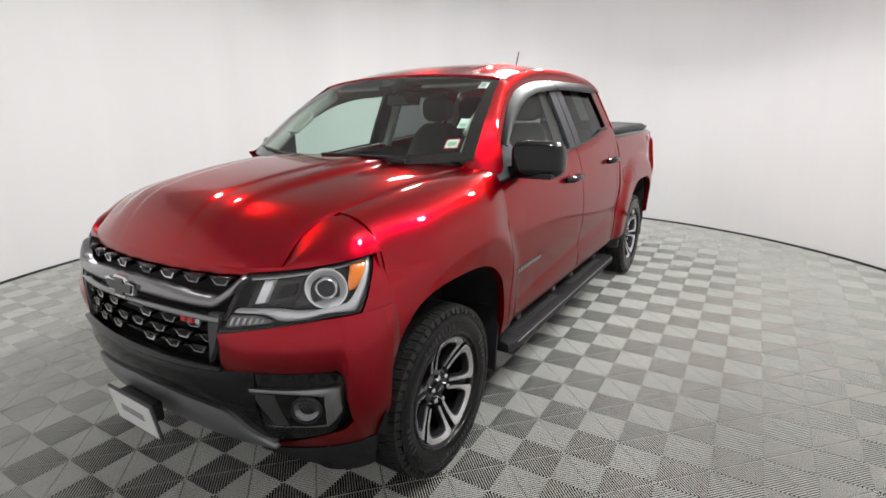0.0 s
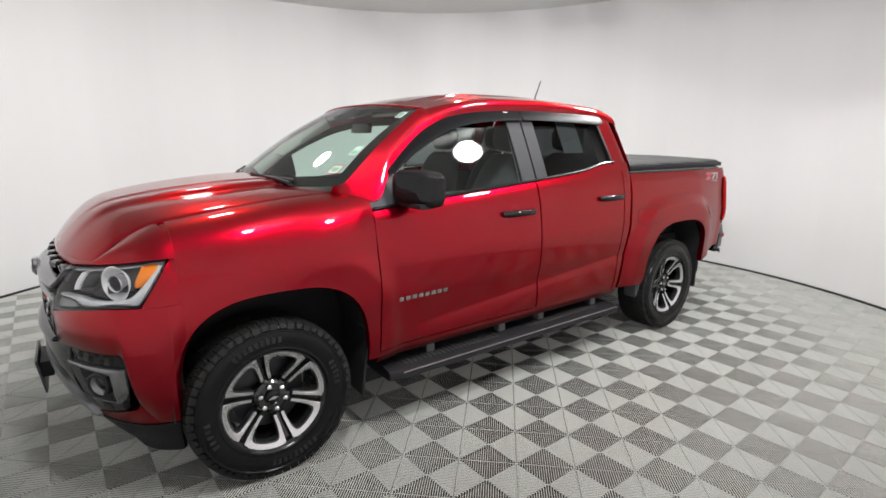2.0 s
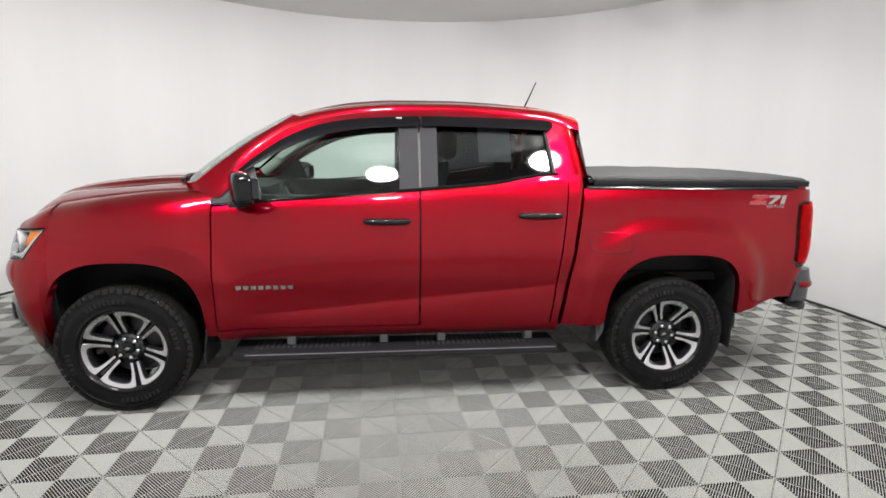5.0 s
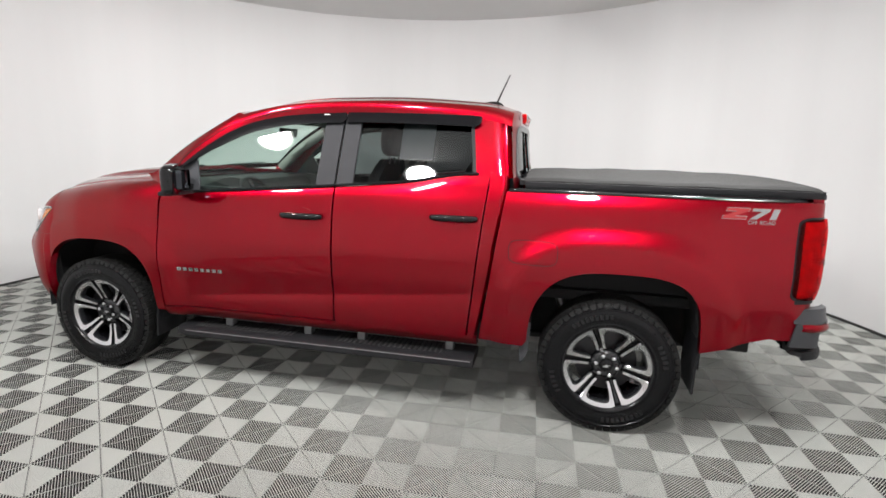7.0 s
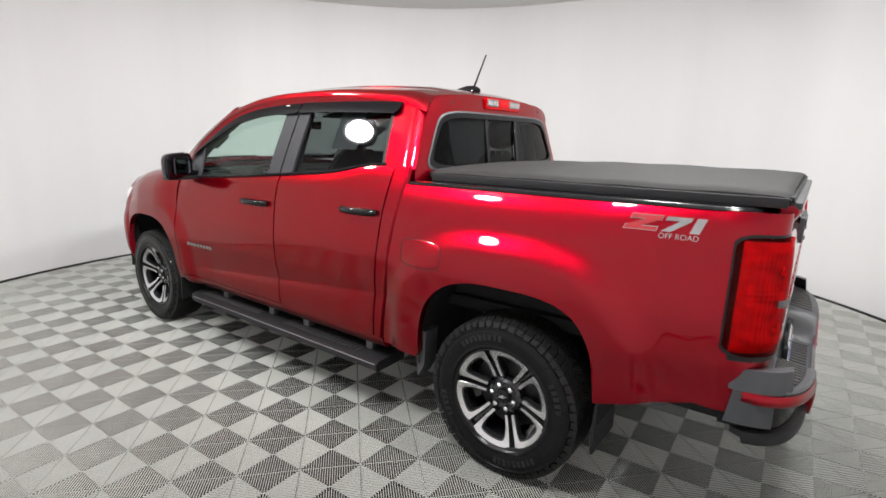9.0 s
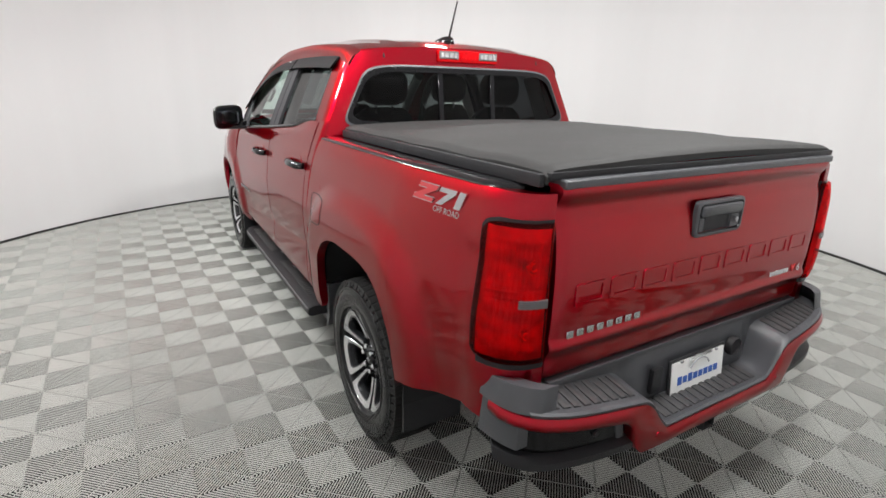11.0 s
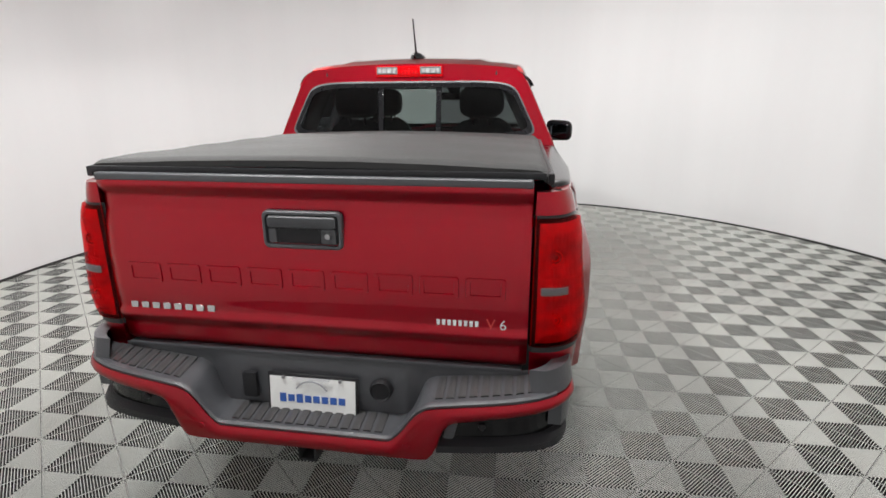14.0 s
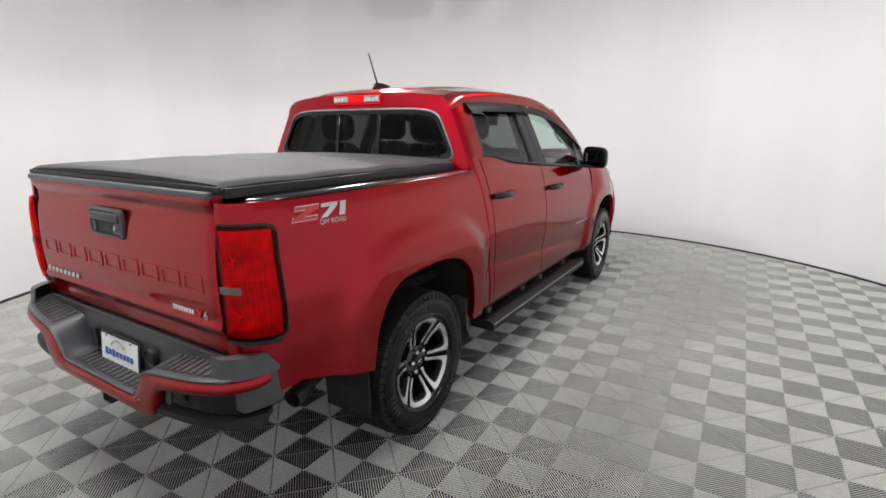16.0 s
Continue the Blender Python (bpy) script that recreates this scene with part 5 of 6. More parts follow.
def rear_end():
    def g(u, v):
        z = 0.752 + (1.340 - 0.752) * v
        e = max(0, abs(u) - 0.94) / 0.06
        return Vector((gate_x(z) + 0.010 * e**2, 0.703 * u, z))
    bm = grid(g, lin(-1, -0.94, 6) + lin(-0.92, 0.92, 30) + lin(0.94, 1, 6), [i / 60 for i in range(61)])
    rim_in(bm, (0.05, 0, 0))
    gate = part("tailgate", bm, RED, truck)
    part("tailgate_cap", box(-2.629, 0, 1.341, 0.070, 1.405, 0.026, 0.010, 3), GREY_PLASTIC, gate)
    # embossed blank bars across the gate
    bars("model_badge", 0.655, 0.328, 0.902, 0.66, 0.023, 8, BADGE, lambda z: gate_x(z), 0.006, gate)
    bars("dealer_badge", -0.417, -0.555, 0.905, 0.70, 0.020, 8, CHROME, lambda z: gate_x(z), 0.004, gate)
    text_part("V", 0.046, (gate_x(0.905) - 0.003, -0.590, 0.905), REAR_TURN, 0.002, REDPRINT, gate, "engine_badge", "red letter on the tailgate")
    text_part("6", 0.046, (gate_x(0.905) - 0.003, -0.628, 0.905), REAR_TURN, 0.002, CHROME, gate, "engine_badge", "chrome numeral on the tailgate")
    # handle in its black bezel
    def rounded(y0, z0, w, h, r, n=6):
        pts = []
        for k, (sy, sz) in enumerate(((1, 1), (-1, 1), (-1, -1), (1, -1))):
            for i in range(n + 1):
                a = radians(90 * k + 90 * i / n)
                pts.append((y0 + sy * (w / 2 - r) + r * math.cos(a), z0 + sz * (h / 2 - r) + r * math.sin(a)))
        return pts
    def loft(rings, close=False):
        b = bmesh.new()
        vs = [[b.verts.new((x, y, z)) for y, z in pts] for x, pts in rings]
        n = len(vs[0])
        for r0, r1 in zip(vs, vs[1:]):
            for i in range(n):
                b.faces.new((r0[i], r0[(i + 1) % n], r1[(i + 1) % n], r1[i]))
        if close:
            b.faces.new(vs[-1])
        bmesh.ops.recalc_face_normals(b, faces=b.faces)
        return b
    hz = 1.186
    bm = loft([(-2.654, rounded(0, hz, 0.262, 0.122, 0.020)), (-2.668, rounded(0, hz, 0.260, 0.120, 0.020)), (-2.6715, rounded(0, hz, 0.252, 0.112, 0.018)), (-2.6715, rounded(0, hz, 0.238, 0.098, 0.014)), (-2.660, rounded(0, hz, 0.232, 0.092, 0.013))])
    for i in range(9):
        y0, z0, w, h = 0.572 - i * 0.143, 1.022, 0.124, 0.070
        b = loft([(-2.6630, rounded(y0, z0, w, h, 0.010)), (-2.6685, rounded(y0, z0, w - 0.004, h - 0.004, 0.009)), (-2.6685, rounded(y0, z0, w - 0.030, h - 0.026, 0.004)), (-2.6630, rounded(y0, z0, w - 0.034, h - 0.030, 0.003))])
        part("embossed_bar", b, RED, gate)
    bezel = part("handle_bezel", bm, GREY_PLASTIC, gate)
    part("handle_pocket", loft([(-2.656, rounded(0, hz, 0.236, 0.096, 0.014)), (-2.664, rounded(0, hz, 0.228, 0.088, 0.012))], True), BLACK_PLASTIC, bezel)
    part("handle_paddle", loft([(-2.662, rounded(0, 1.212, 0.224, 0.038, 0.010)), (-2.674, rounded(0, 1.212, 0.222, 0.036, 0.010)), (-2.677, rounded(0, 1.213, 0.214, 0.028, 0.008))], True), GREY_PLASTIC, bezel)
    part("handle_scoop", loft([(-2.667, rounded(0.012, 1.167, 0.138, 0.046, 0.006)), (-2.650, rounded(0.012, 1.167, 0.126, 0.036, 0.005))], True), GREY_PLASTIC, bezel)
    part("handle_face", loft([(-2.664, rounded(-0.085, 1.167, 0.050, 0.046, 0.006)), (-2.669, rounded(-0.085, 1.167, 0.048, 0.044, 0.006))], True), GREY_PLASTIC, bezel)
    part("handle_face", loft([(-2.664, rounded(0.098, 1.167, 0.026, 0.046, 0.006)), (-2.669, rounded(0.098, 1.167, 0.024, 0.044, 0.006))], True), GREY_PLASTIC, bezel)
    bm = revolve([(0.0, -0.010), (0.009, -0.009), (0.011, 0.002)], 16, "x", (-2.669, -0.085, 1.170))
    part("key_lock", bm, STEEL, bezel)
    for s in (1, -1):
        # tail lamp: black surround, red lens, bright inner fields and a clear strip
        def patch(name, a0, a1, z0, z1, off, material, parent, depth=0.012, n=16, m=16, bulge=0.0, label="", round_off=False):
            def f(u, v):
                a = a0 + (a1 - a0) * u
                # the outer edge has rounded corners
                c = max(0.0, 1 - u / 0.30)
                ins = 0.030 * (1 - math.sqrt(max(0.0, 1 - c * c))) if round_off else 0.0
                z = z0 + ins + (z1 - z0 - 2 * ins) * v
                k = bulge * (1 - (2 * u - 1) ** 4) * (1 - (2 * v - 1) ** 4)
                return tail_pt(a, z, off + k)
            bm = grid(flip(f, s), lin(0, 1, n), lin(0, 1, m), flip=s > 0)
            rim_in(bm, lambda c: (depth, -s * depth, 0))
            return part(name, bm, material, parent, label)
        tl = patch("tail_lamp", 12, 89, 0.824, 1.250, 0.003, BLACK_GLOSS, truck, round_off=True, n=24)
        patch("red_lens", 15, 88, 0.836, 1.240, 0.014, TAIL_GLASS, tl, 0.016, bulge=0.014, label="glossy red tail lens", round_off=True, n=24)
        def backing(u, v):
            a, z = 19 + 68 * u, 0.848 + 0.380 * v
            low = math.exp(-((v - 0.28) / 0.13) ** 2 - ((u - 0.62) / 0.22) ** 2) + math.exp(-((v - 0.70) / 0.14) ** 2 - ((u - 0.62) / 0.22) ** 2)
            rib = 0.0016 * math.cos(v * 140) * (0.47 < v < 0.58) + 0.0016 * math.cos(u * 75) + 0.0012 * math.sin(v * 46 + 5 * u)
            e = min(1, 9 * u, 9 * (1 - u), 12 * v, 12 * (1 - v))
            return tail_pt(a, z, 0.0060 + 0.0120 * e + rib * e - 0.012 * low + 0.004 * math.exp(-((u - 0.12) / 0.06) ** 2))
        part("reflector", grid(flip(backing, s), lin(0, 1, 40), lin(0, 1, 60), flip=s > 0), TAIL_BACK, tl, "faceted silver reflector")
        for zc, rr in ((0.925, 0.021), (1.125, 0.023)):
            p = tail_pt(70, zc, 0.010)
            for k in (1.0, 0.55):
                part("lamp_ring", revolve([(rr * k, 0.006), (rr * k, -0.004), (rr * k * 0.82, -0.004), (rr * k * 0.74, 0.006)], 24, "x", (p.x, s * p.y, p.z)), CHROME if k == 1.0 else TAIL_BRIGHT, tl)
        patch("clear_strip", 58, 84, 1.012, 1.036, 0.0290, CLEAR_LENS, tl, 0.004, m=6, bulge=0.001)
        for i in range(4):
            patch("strip_rib", 58, 84, 1.0135 + 0.006 * i, 1.0160 + 0.006 * i, 0.0305, GREY_PLASTIC, tl, 0.002, m=2, n=8)
        # black step under the lamp
        patch("lamp_foot", 20, 89, 0.815, 0.836, 0.006, BLACK_PLASTIC, tl, 0.012, m=4)
    # third brake lamp under the roof edge
    hb = part("high_brake_lamp", box(-1.090, 0, 1.738, 0.036, 0.392, 0.064, 0.012, 3), TAIL, truck, "red and clear high brake lamp")
    for y in (-0.125, 0.125):
        part("clear_lens", box(-1.107, y * 1.02, 1.744, 0.008, 0.122, 0.042, 0.006, 2), CLEAR_LENS, hb)
        part("bulb_reflector", box(-1.1085, y * 1.02, 1.744, 0.007, 0.108, 0.032, 0.010, 3), TAIL_BACK, hb)
        for k in (-0.030, 0.0, 0.030):
            part("lens_rib", box(-1.1125, y * 1.02 + k, 1.744, 0.003, 0.006, 0.030, 0.001, 1), CLEAR_LENS, hb)
    part("red_lens", box(-1.107, 0, 1.738, 0.008, 0.115, 0.040, 0.006, 2), TAIL, hb)
    for k in range(5):
        part("brake_bulb", box(-1.1115, -0.040 + 0.020 * k, 1.738, 0.003, 0.008, 0.016, 0.001, 1), TAIL_BRIGHT, hb)
    for y in (-0.50, 0.50):
        part("roof_ditch", box(-1.079, y, 1.735, 0.008, 0.010, 0.040, 0.003, 1, rot=Matrix.Rotation(radians(18), 4, "Y")), BLACK_PLASTIC, truck)
    # bumper: plan curve from the centre out to the wheel side
    def bump(phi, z, off=0.0):
        a = radians(abs(phi))
        sx, sy = max(0, math.cos(a)) ** 0.42, max(0, math.sin(a)) ** 0.42
        n = Vector((-math.cos(a), math.sin(a), 0))
        p = Vector((-2.42 - (0.375 + off) * sx, (0.862 + off) * sy, z))
        return Vector((p.x, math.copysign(p.y, phi) if phi else 0.0, p.z))

    def bphi(y):
        return math.degrees(math.asin((abs(y) / 0.862) ** (1 / 0.42)))

    def ruled(name, ys, zb, zt, off, material, depth=0.04, m=6, puff=0.0, lean=0.0, label="", parent=None):
        phis = [math.copysign(bphi(y), y) for y in ys]
        def f(i, v):
            i = int(i)
            y = ys[i]
            z = zb(abs(y)) + (zt(abs(y)) - zb(abs(y))) * v
            return bump(phis[i], z, off + puff * (1 - (2 * v - 1) ** 2) - lean * v)
        bm = grid(f, list(range(len(ys))), lin(0, 1, m))
        if depth:
            rim_in(bm, lambda c: (depth, 0, 0) if c.x < -2.6 else (0, -math.copysign(depth, c.y), 0))
        return part(name, bm, material, parent or truck, label)
    ys_all = [-0.850, -0.847, -0.84, -0.83, -0.80] + lin(-0.77, 0.77, 90) + [0.80, 0.83, 0.84, 0.847, 0.850]
    top = spl((0.0, 0.545), (0.285, 0.545), (0.315, 0.57), (0.385, 0.655), (0.42, 0.672), (0.862, 0.712))
    bot = spl((0.0, 0.492), (0.30, 0.490), (0.40, 0.492), (0.43, 0.52), (0.465, 0.61), (0.49, 0.630), (0.862, 0.672))
    bumper = ruled("rear_bumper", ys_all, bot, top, 0.0, RED, 0.05, 8, puff=0.008, label="red bumper bar with dark grey step pads")
    # dark pad over the bar, up to the tailgate
    for s in (1, -1):
        # side of the pad, round the corner
        def cheek(u, v):
            sx = math.cos(radians(bphi(0.775))) ** 0.42 * (1 - 0.60 * u)
            ph = math.degrees(math.acos(min(1.0, max(0.0, sx)) ** (1 / 0.42)))
            return bump(ph, top(0.80) + 0.004 + 0.078 * v - 0.020 * v * max(0, (u - 0.6) / 0.4) ** 2, -0.004 - 0.012 * v)
        bm = grid(flip(cheek, s), lin(0, 1, 40), lin(0, 1, 6), flip=s < 0)
        rim_in(bm, (0, -s * 0.05, 0))
        part("corner_pad", bm, GREY_PLASTIC, bumper)
        # upright end cap beside the red bar
        def end_cap(u, v):
            p = bump(64 + 20.5 * u, 0.585 + (top(0.80) + 0.010 - 0.585) * v, -0.006)
            p.x += 0.02 * u * (1 - v)
            return p
        bm = grid(flip(end_cap, s), lin(0, 1, 30), lin(0, 1, 8), flip=s < 0)
        rim_in(bm, (0, -s * 0.04, 0))
        part("end_cap", bm, GREY_PLASTIC, bumper)
        # lower corner with its foot step
        ysx = [0.47, 0.50] + lin(0.53, 0.77, 14) + [0.80, 0.83, 0.845, 0.855, 0.86, 0.8615]
        ysx = [s * y for y in ysx]
        ruled("lower_corner", ysx, lambda y: 0.560, lambda y: bot(y) + 0.004, -0.035, FASCIA, 0.03, 6, lean=0.0, parent=bumper)
        def step(u, v):
            y = 0.44 + (0.855 - 0.44) * u
            p = bump(bphi(min(y, 0.8615)), 0.50, -0.010)
            q = Vector((-2.56, 0.44 + (0.82 - 0.44) * u, 0.50))
            r = p.lerp(q, v)
            r.z = 0.556 + 0.008 * math.sin(u * 3) - 0.018 * (1 - min(1, v * 6)) ** 2
            return r
        bm = grid(flip(step, s), lin(0, 1, 26), lin(0, 1, 10), flip=s < 0)
        rim_in(bm, (0, 0, -0.024))
        part("corner_step", bm, BLACK_PLASTIC, bumper)
        # upright bracket between the bar and the step
        part("step_bracket", box(-2.735, s * 0.475, 0.575, 0.05, 0.035, 0.10, 0.010, 2, rot=Matrix.Rotation(s * radians(-14), 4, "X")), GREY_PLASTIC, bumper)
        for y, z in ((0.345, 0.545), (0.60, 0.600)):
            p = bump(bphi(y), z, 0.0 if y < 0.4 else -0.035)
            part("parking_sensor", revolve([(0.0, -0.006), (0.010, -0.006), (0.012, 0.0)], 16, "x", (p.x - 0.004, s * p.y, p.z)), RED if y < 0.4 else BLACK_PLASTIC, bumper)
    # grey cover over the bar: two steps and the recess between them, in one piece
    def cover_rows(y):
        k = min(1.0, max(0.0, (abs(y) - 0.305) / 0.085))
        k = k * k * (3 - 2 * k)
        zt = top(abs(y))
        lip = bump(math.copysign(bphi(y), y) if y else 0.0, zt, 0.0)
        e = max(0.0, (abs(y) - 0.66) / 0.14)
        a0 = lip + Vector((0.006, 0, -0.012))
        a1 = lip + Vector((0.001, 0, 0.010))
        a2 = lip + Vector((0.010, 0, 0.016))
        a3 = lip + Vector((0.024, 0, 0.015 - 0.006 * (1 - k)))
        b = Vector((-2.672 + 0.022 * k, y, 0.566 + k * (zt + 0.034 - 0.566) + 0.0))
        c = Vector((-2.668 + 0.022 * k, y, b.z + 0.010 + 0.3 * (0.742 - b.z)))
        d = Vector((-2.650, y, 0.744))
        if e > 0:
            for p in (b, c, d):
                p.x += 0.045 * e * e
        return [a0, a1, a2, a3, a3.lerp(b, 0.5), b, c, d]
    ys = lin(-0.80, -0.40, 30) + lin(-0.395, -0.295, 22) + lin(-0.28, 0.28, 20) + lin(0.295, 0.395, 22) + lin(0.40, 0.80, 30)
    rows = [cover_rows(y) for y in ys]
    bm = grid(lambda i, v: rows[int(i)][int(v)], list(range(len(ys))), list(range(8)), flip=True)
    part("step_cover", bm, GREY_PLASTIC, bumper, "dark grey plastic step cover")
    # darker tread mats with cross grooves
    for y0, y1 in ((-0.74, -0.425), (-0.265, 0.265), (0.425, 0.74)):
        n = 9 if y1 - y0 < 0.4 else 14
        for i in range(n):
            ya, yb = y0 + (y1 - y0) * (i + 0.16) / n, y0 + (y1 - y0) * (i + 0.84) / n
            def tread(u, v):
                r = cover_rows(ya + (yb - ya) * u)
                return r[3].lerp(r[5], 0.06 + 0.86 * v) + Vector((0, 0, 0.0040 + 0.0015 * math.sin(math.pi * u)))
            b2 = grid(tread, lin(0, 1, 4), lin(0, 1, 4), flip=True)
            rim_in(b2, (0, 0, -0.005))
            part("tread", b2, TREAD, bumper)
    part("bumper_top_strip", box(-2.636, 0, 0.748, 0.040, 1.38, 0.014, 0.004, 2), GREY_PLASTIC, bumper)
    tilt = Matrix.Rotation(radians(6), 4, "Y")
    plate = part("rear_plate", box(-2.688, 0, 0.612, 0.008, 0.318, 0.160, 0.003, 1, rot=tilt), BLACK_PLASTIC, truck, "white plate with blue print in a black frame")
    part("plate_sheet", box(-2.693, 0, 0.612, 0.003, 0.300, 0.138, 0.0, rot=tilt), PAPER, plate)
    for i in range(8):
        part("plate_print", box(-2.6955, 0.104 - i * 0.0297, 0.607, 0.0025, 0.0225, 0.031 if i in (0, 2) else 0.024, 0.0, rot=tilt), BLUEPRINT, plate)
    bm = revolve([(0.060, 0.0), (0.060, -0.003), (0.0645, -0.003), (0.0645, 0.0)], 24, "x", (-2.6955, 0.0, 0.612), a0=radians(30), a1=radians(150))
    part("plate_arc", bm, GREYPRINT, plate)
    part("plate_line", box(-2.6955, 0.0, 0.576, 0.0025, 0.15, 0.008, 0.0, rot=tilt), BLUEPRINT, plate)
    part("plate_line", box(-2.694, 0.0, 0.682, 0.0025, 0.13, 0.010, 0.0, rot=tilt), CHROME, plate)
    for y, z in ((-0.1, 0.68), (0.1, 0.68), (-0.1, 0.55), (0.1, 0.55)):
        part("plate_bolt", revolve([(0.0, -0.006), (0.006, -0.005), (0.007, 0.0)], 10, "x", (-2.695 + (z - 0.612) * 0.1, y, z)), STEEL, plate)
    for s in (1, -1):
        part("hitch_socket", revolve([(0.0, -0.008), (0.030, -0.008), (0.034, -0.014), (0.038, -0.006), (0.038, 0.01)], 24, "x", (-2.676, -0.235, 0.652)) if s < 0 else box(-2.682, 0.225, 0.640, 0.02, 0.052, 0.095, 0.010, 2), BLACK_PLASTIC, bumper)
    bm = bmesh.new()
    for y, z, sy, sz in ((0.028, 0.452, 0.008, 0.062), (-0.028, 0.452, 0.008, 0.062), (0, 0.480, 0.064, 0.009), (0, 0.424, 0.064, 0.009)):
        box(-2.66, y, z, 0.22, sy, sz, 0.003, 1, bm)
    part("tow_receiver", bm, UNDER, truck)
    bm = tube([(-1.9, -0.62, 0.48), (-2.15, -0.62, 0.45), (-2.32, -0.65, 0.42)], 0.034, 16, caps=False)
    add(bm, tube([(-2.22, -0.635, 0.437), (-2.33, -0.652, 0.418)], 0.042, 20, caps=False))
    part("exhaust_tip", bm, DISC, truck)
    # soft bed cover and its frame
    def cov(u, v):
        x = -1.150 + (-2.632 + 1.150) * u
        yy = 2 * v - 1
        e = max(0, (abs(yy) - 0.955) / 0.045)
        ex = max(0, (u - 0.975) / 0.025)
        z = 1.390 + (0.020 + 0.016 * math.sin(math.pi * u)) * (1 - yy * yy) - 0.016 * e**2 - 0.012 * ex**2 - 0.0022 * math.cos(u * math.tau * 4)
        z += 0.0012 * noise.noise(Vector((x * 5, yy * 6, 0)))
        return Vector((x, 0.742 * yy, z))
    bm = grid(cov, lin(0, 0.97, 60) + lin(0.976, 1, 6), lin(0, 0.04, 6) + lin(0.06, 0.94, 40) + lin(0.96, 1, 6))
    rim_in(bm, (0, 0, -0.020))
    cover = part("bed_cover", bm, VINYL, truck, "slightly rippled black vinyl bed cover")
    bm = bmesh.new()
    box(-2.632, 0, 1.362, 0.018, 1.475, 0.020, 0.005, 2, bm)
    part("cover_rail", bm, BLACK_PLASTIC, cover)
    part("cover_rail", box(-1.145, 0, 1.362, 0.05, 1.47, 0.030, 0.008, 2), BLACK_PLASTIC, cover)
    for y in (-0.42, 0.42):
        part("cover_clamp", box(-1.150, y, 1.385, 0.035, 0.05, 0.020, 0.004, 1), BLACK_PLASTIC, cover)
    for s in (1, -1):
        part("cover_rail", box(-1.89, s * 0.752, 1.351, 1.47, 0.018, 0.034, 0.005, 2), BLACK_PLASTIC, cover)


front_end()
rear_end()

# ---- trim on the sides, roof and glass ----
def on_side(outline, s, lift, thick, name, material, parent):
    """A flat shape with an (x, z) outline laid on the body side."""
    bm = bmesh.new()
    lo = [bm.verts.new((x, s * (side_y(x, z) + lift - 0.004), z)) for x, z in outline]
    hi = [bm.verts.new((x, s * (side_y(x, z) + lift + thick), z)) for x, z in outline]
    n = len(outline)
    bm.faces.new(hi)
    for i in range(n):
        bm.faces.new((lo[i], lo[(i + 1) % n], hi[(i + 1) % n], hi[i]))
    return part(name, bm, material, parent)


def rect(x0, x1, z0, z1, slant=0.0):
    return [(x0, z0), (x1, z0), (x1 + slant, z1), (x0 + slant, z1)]


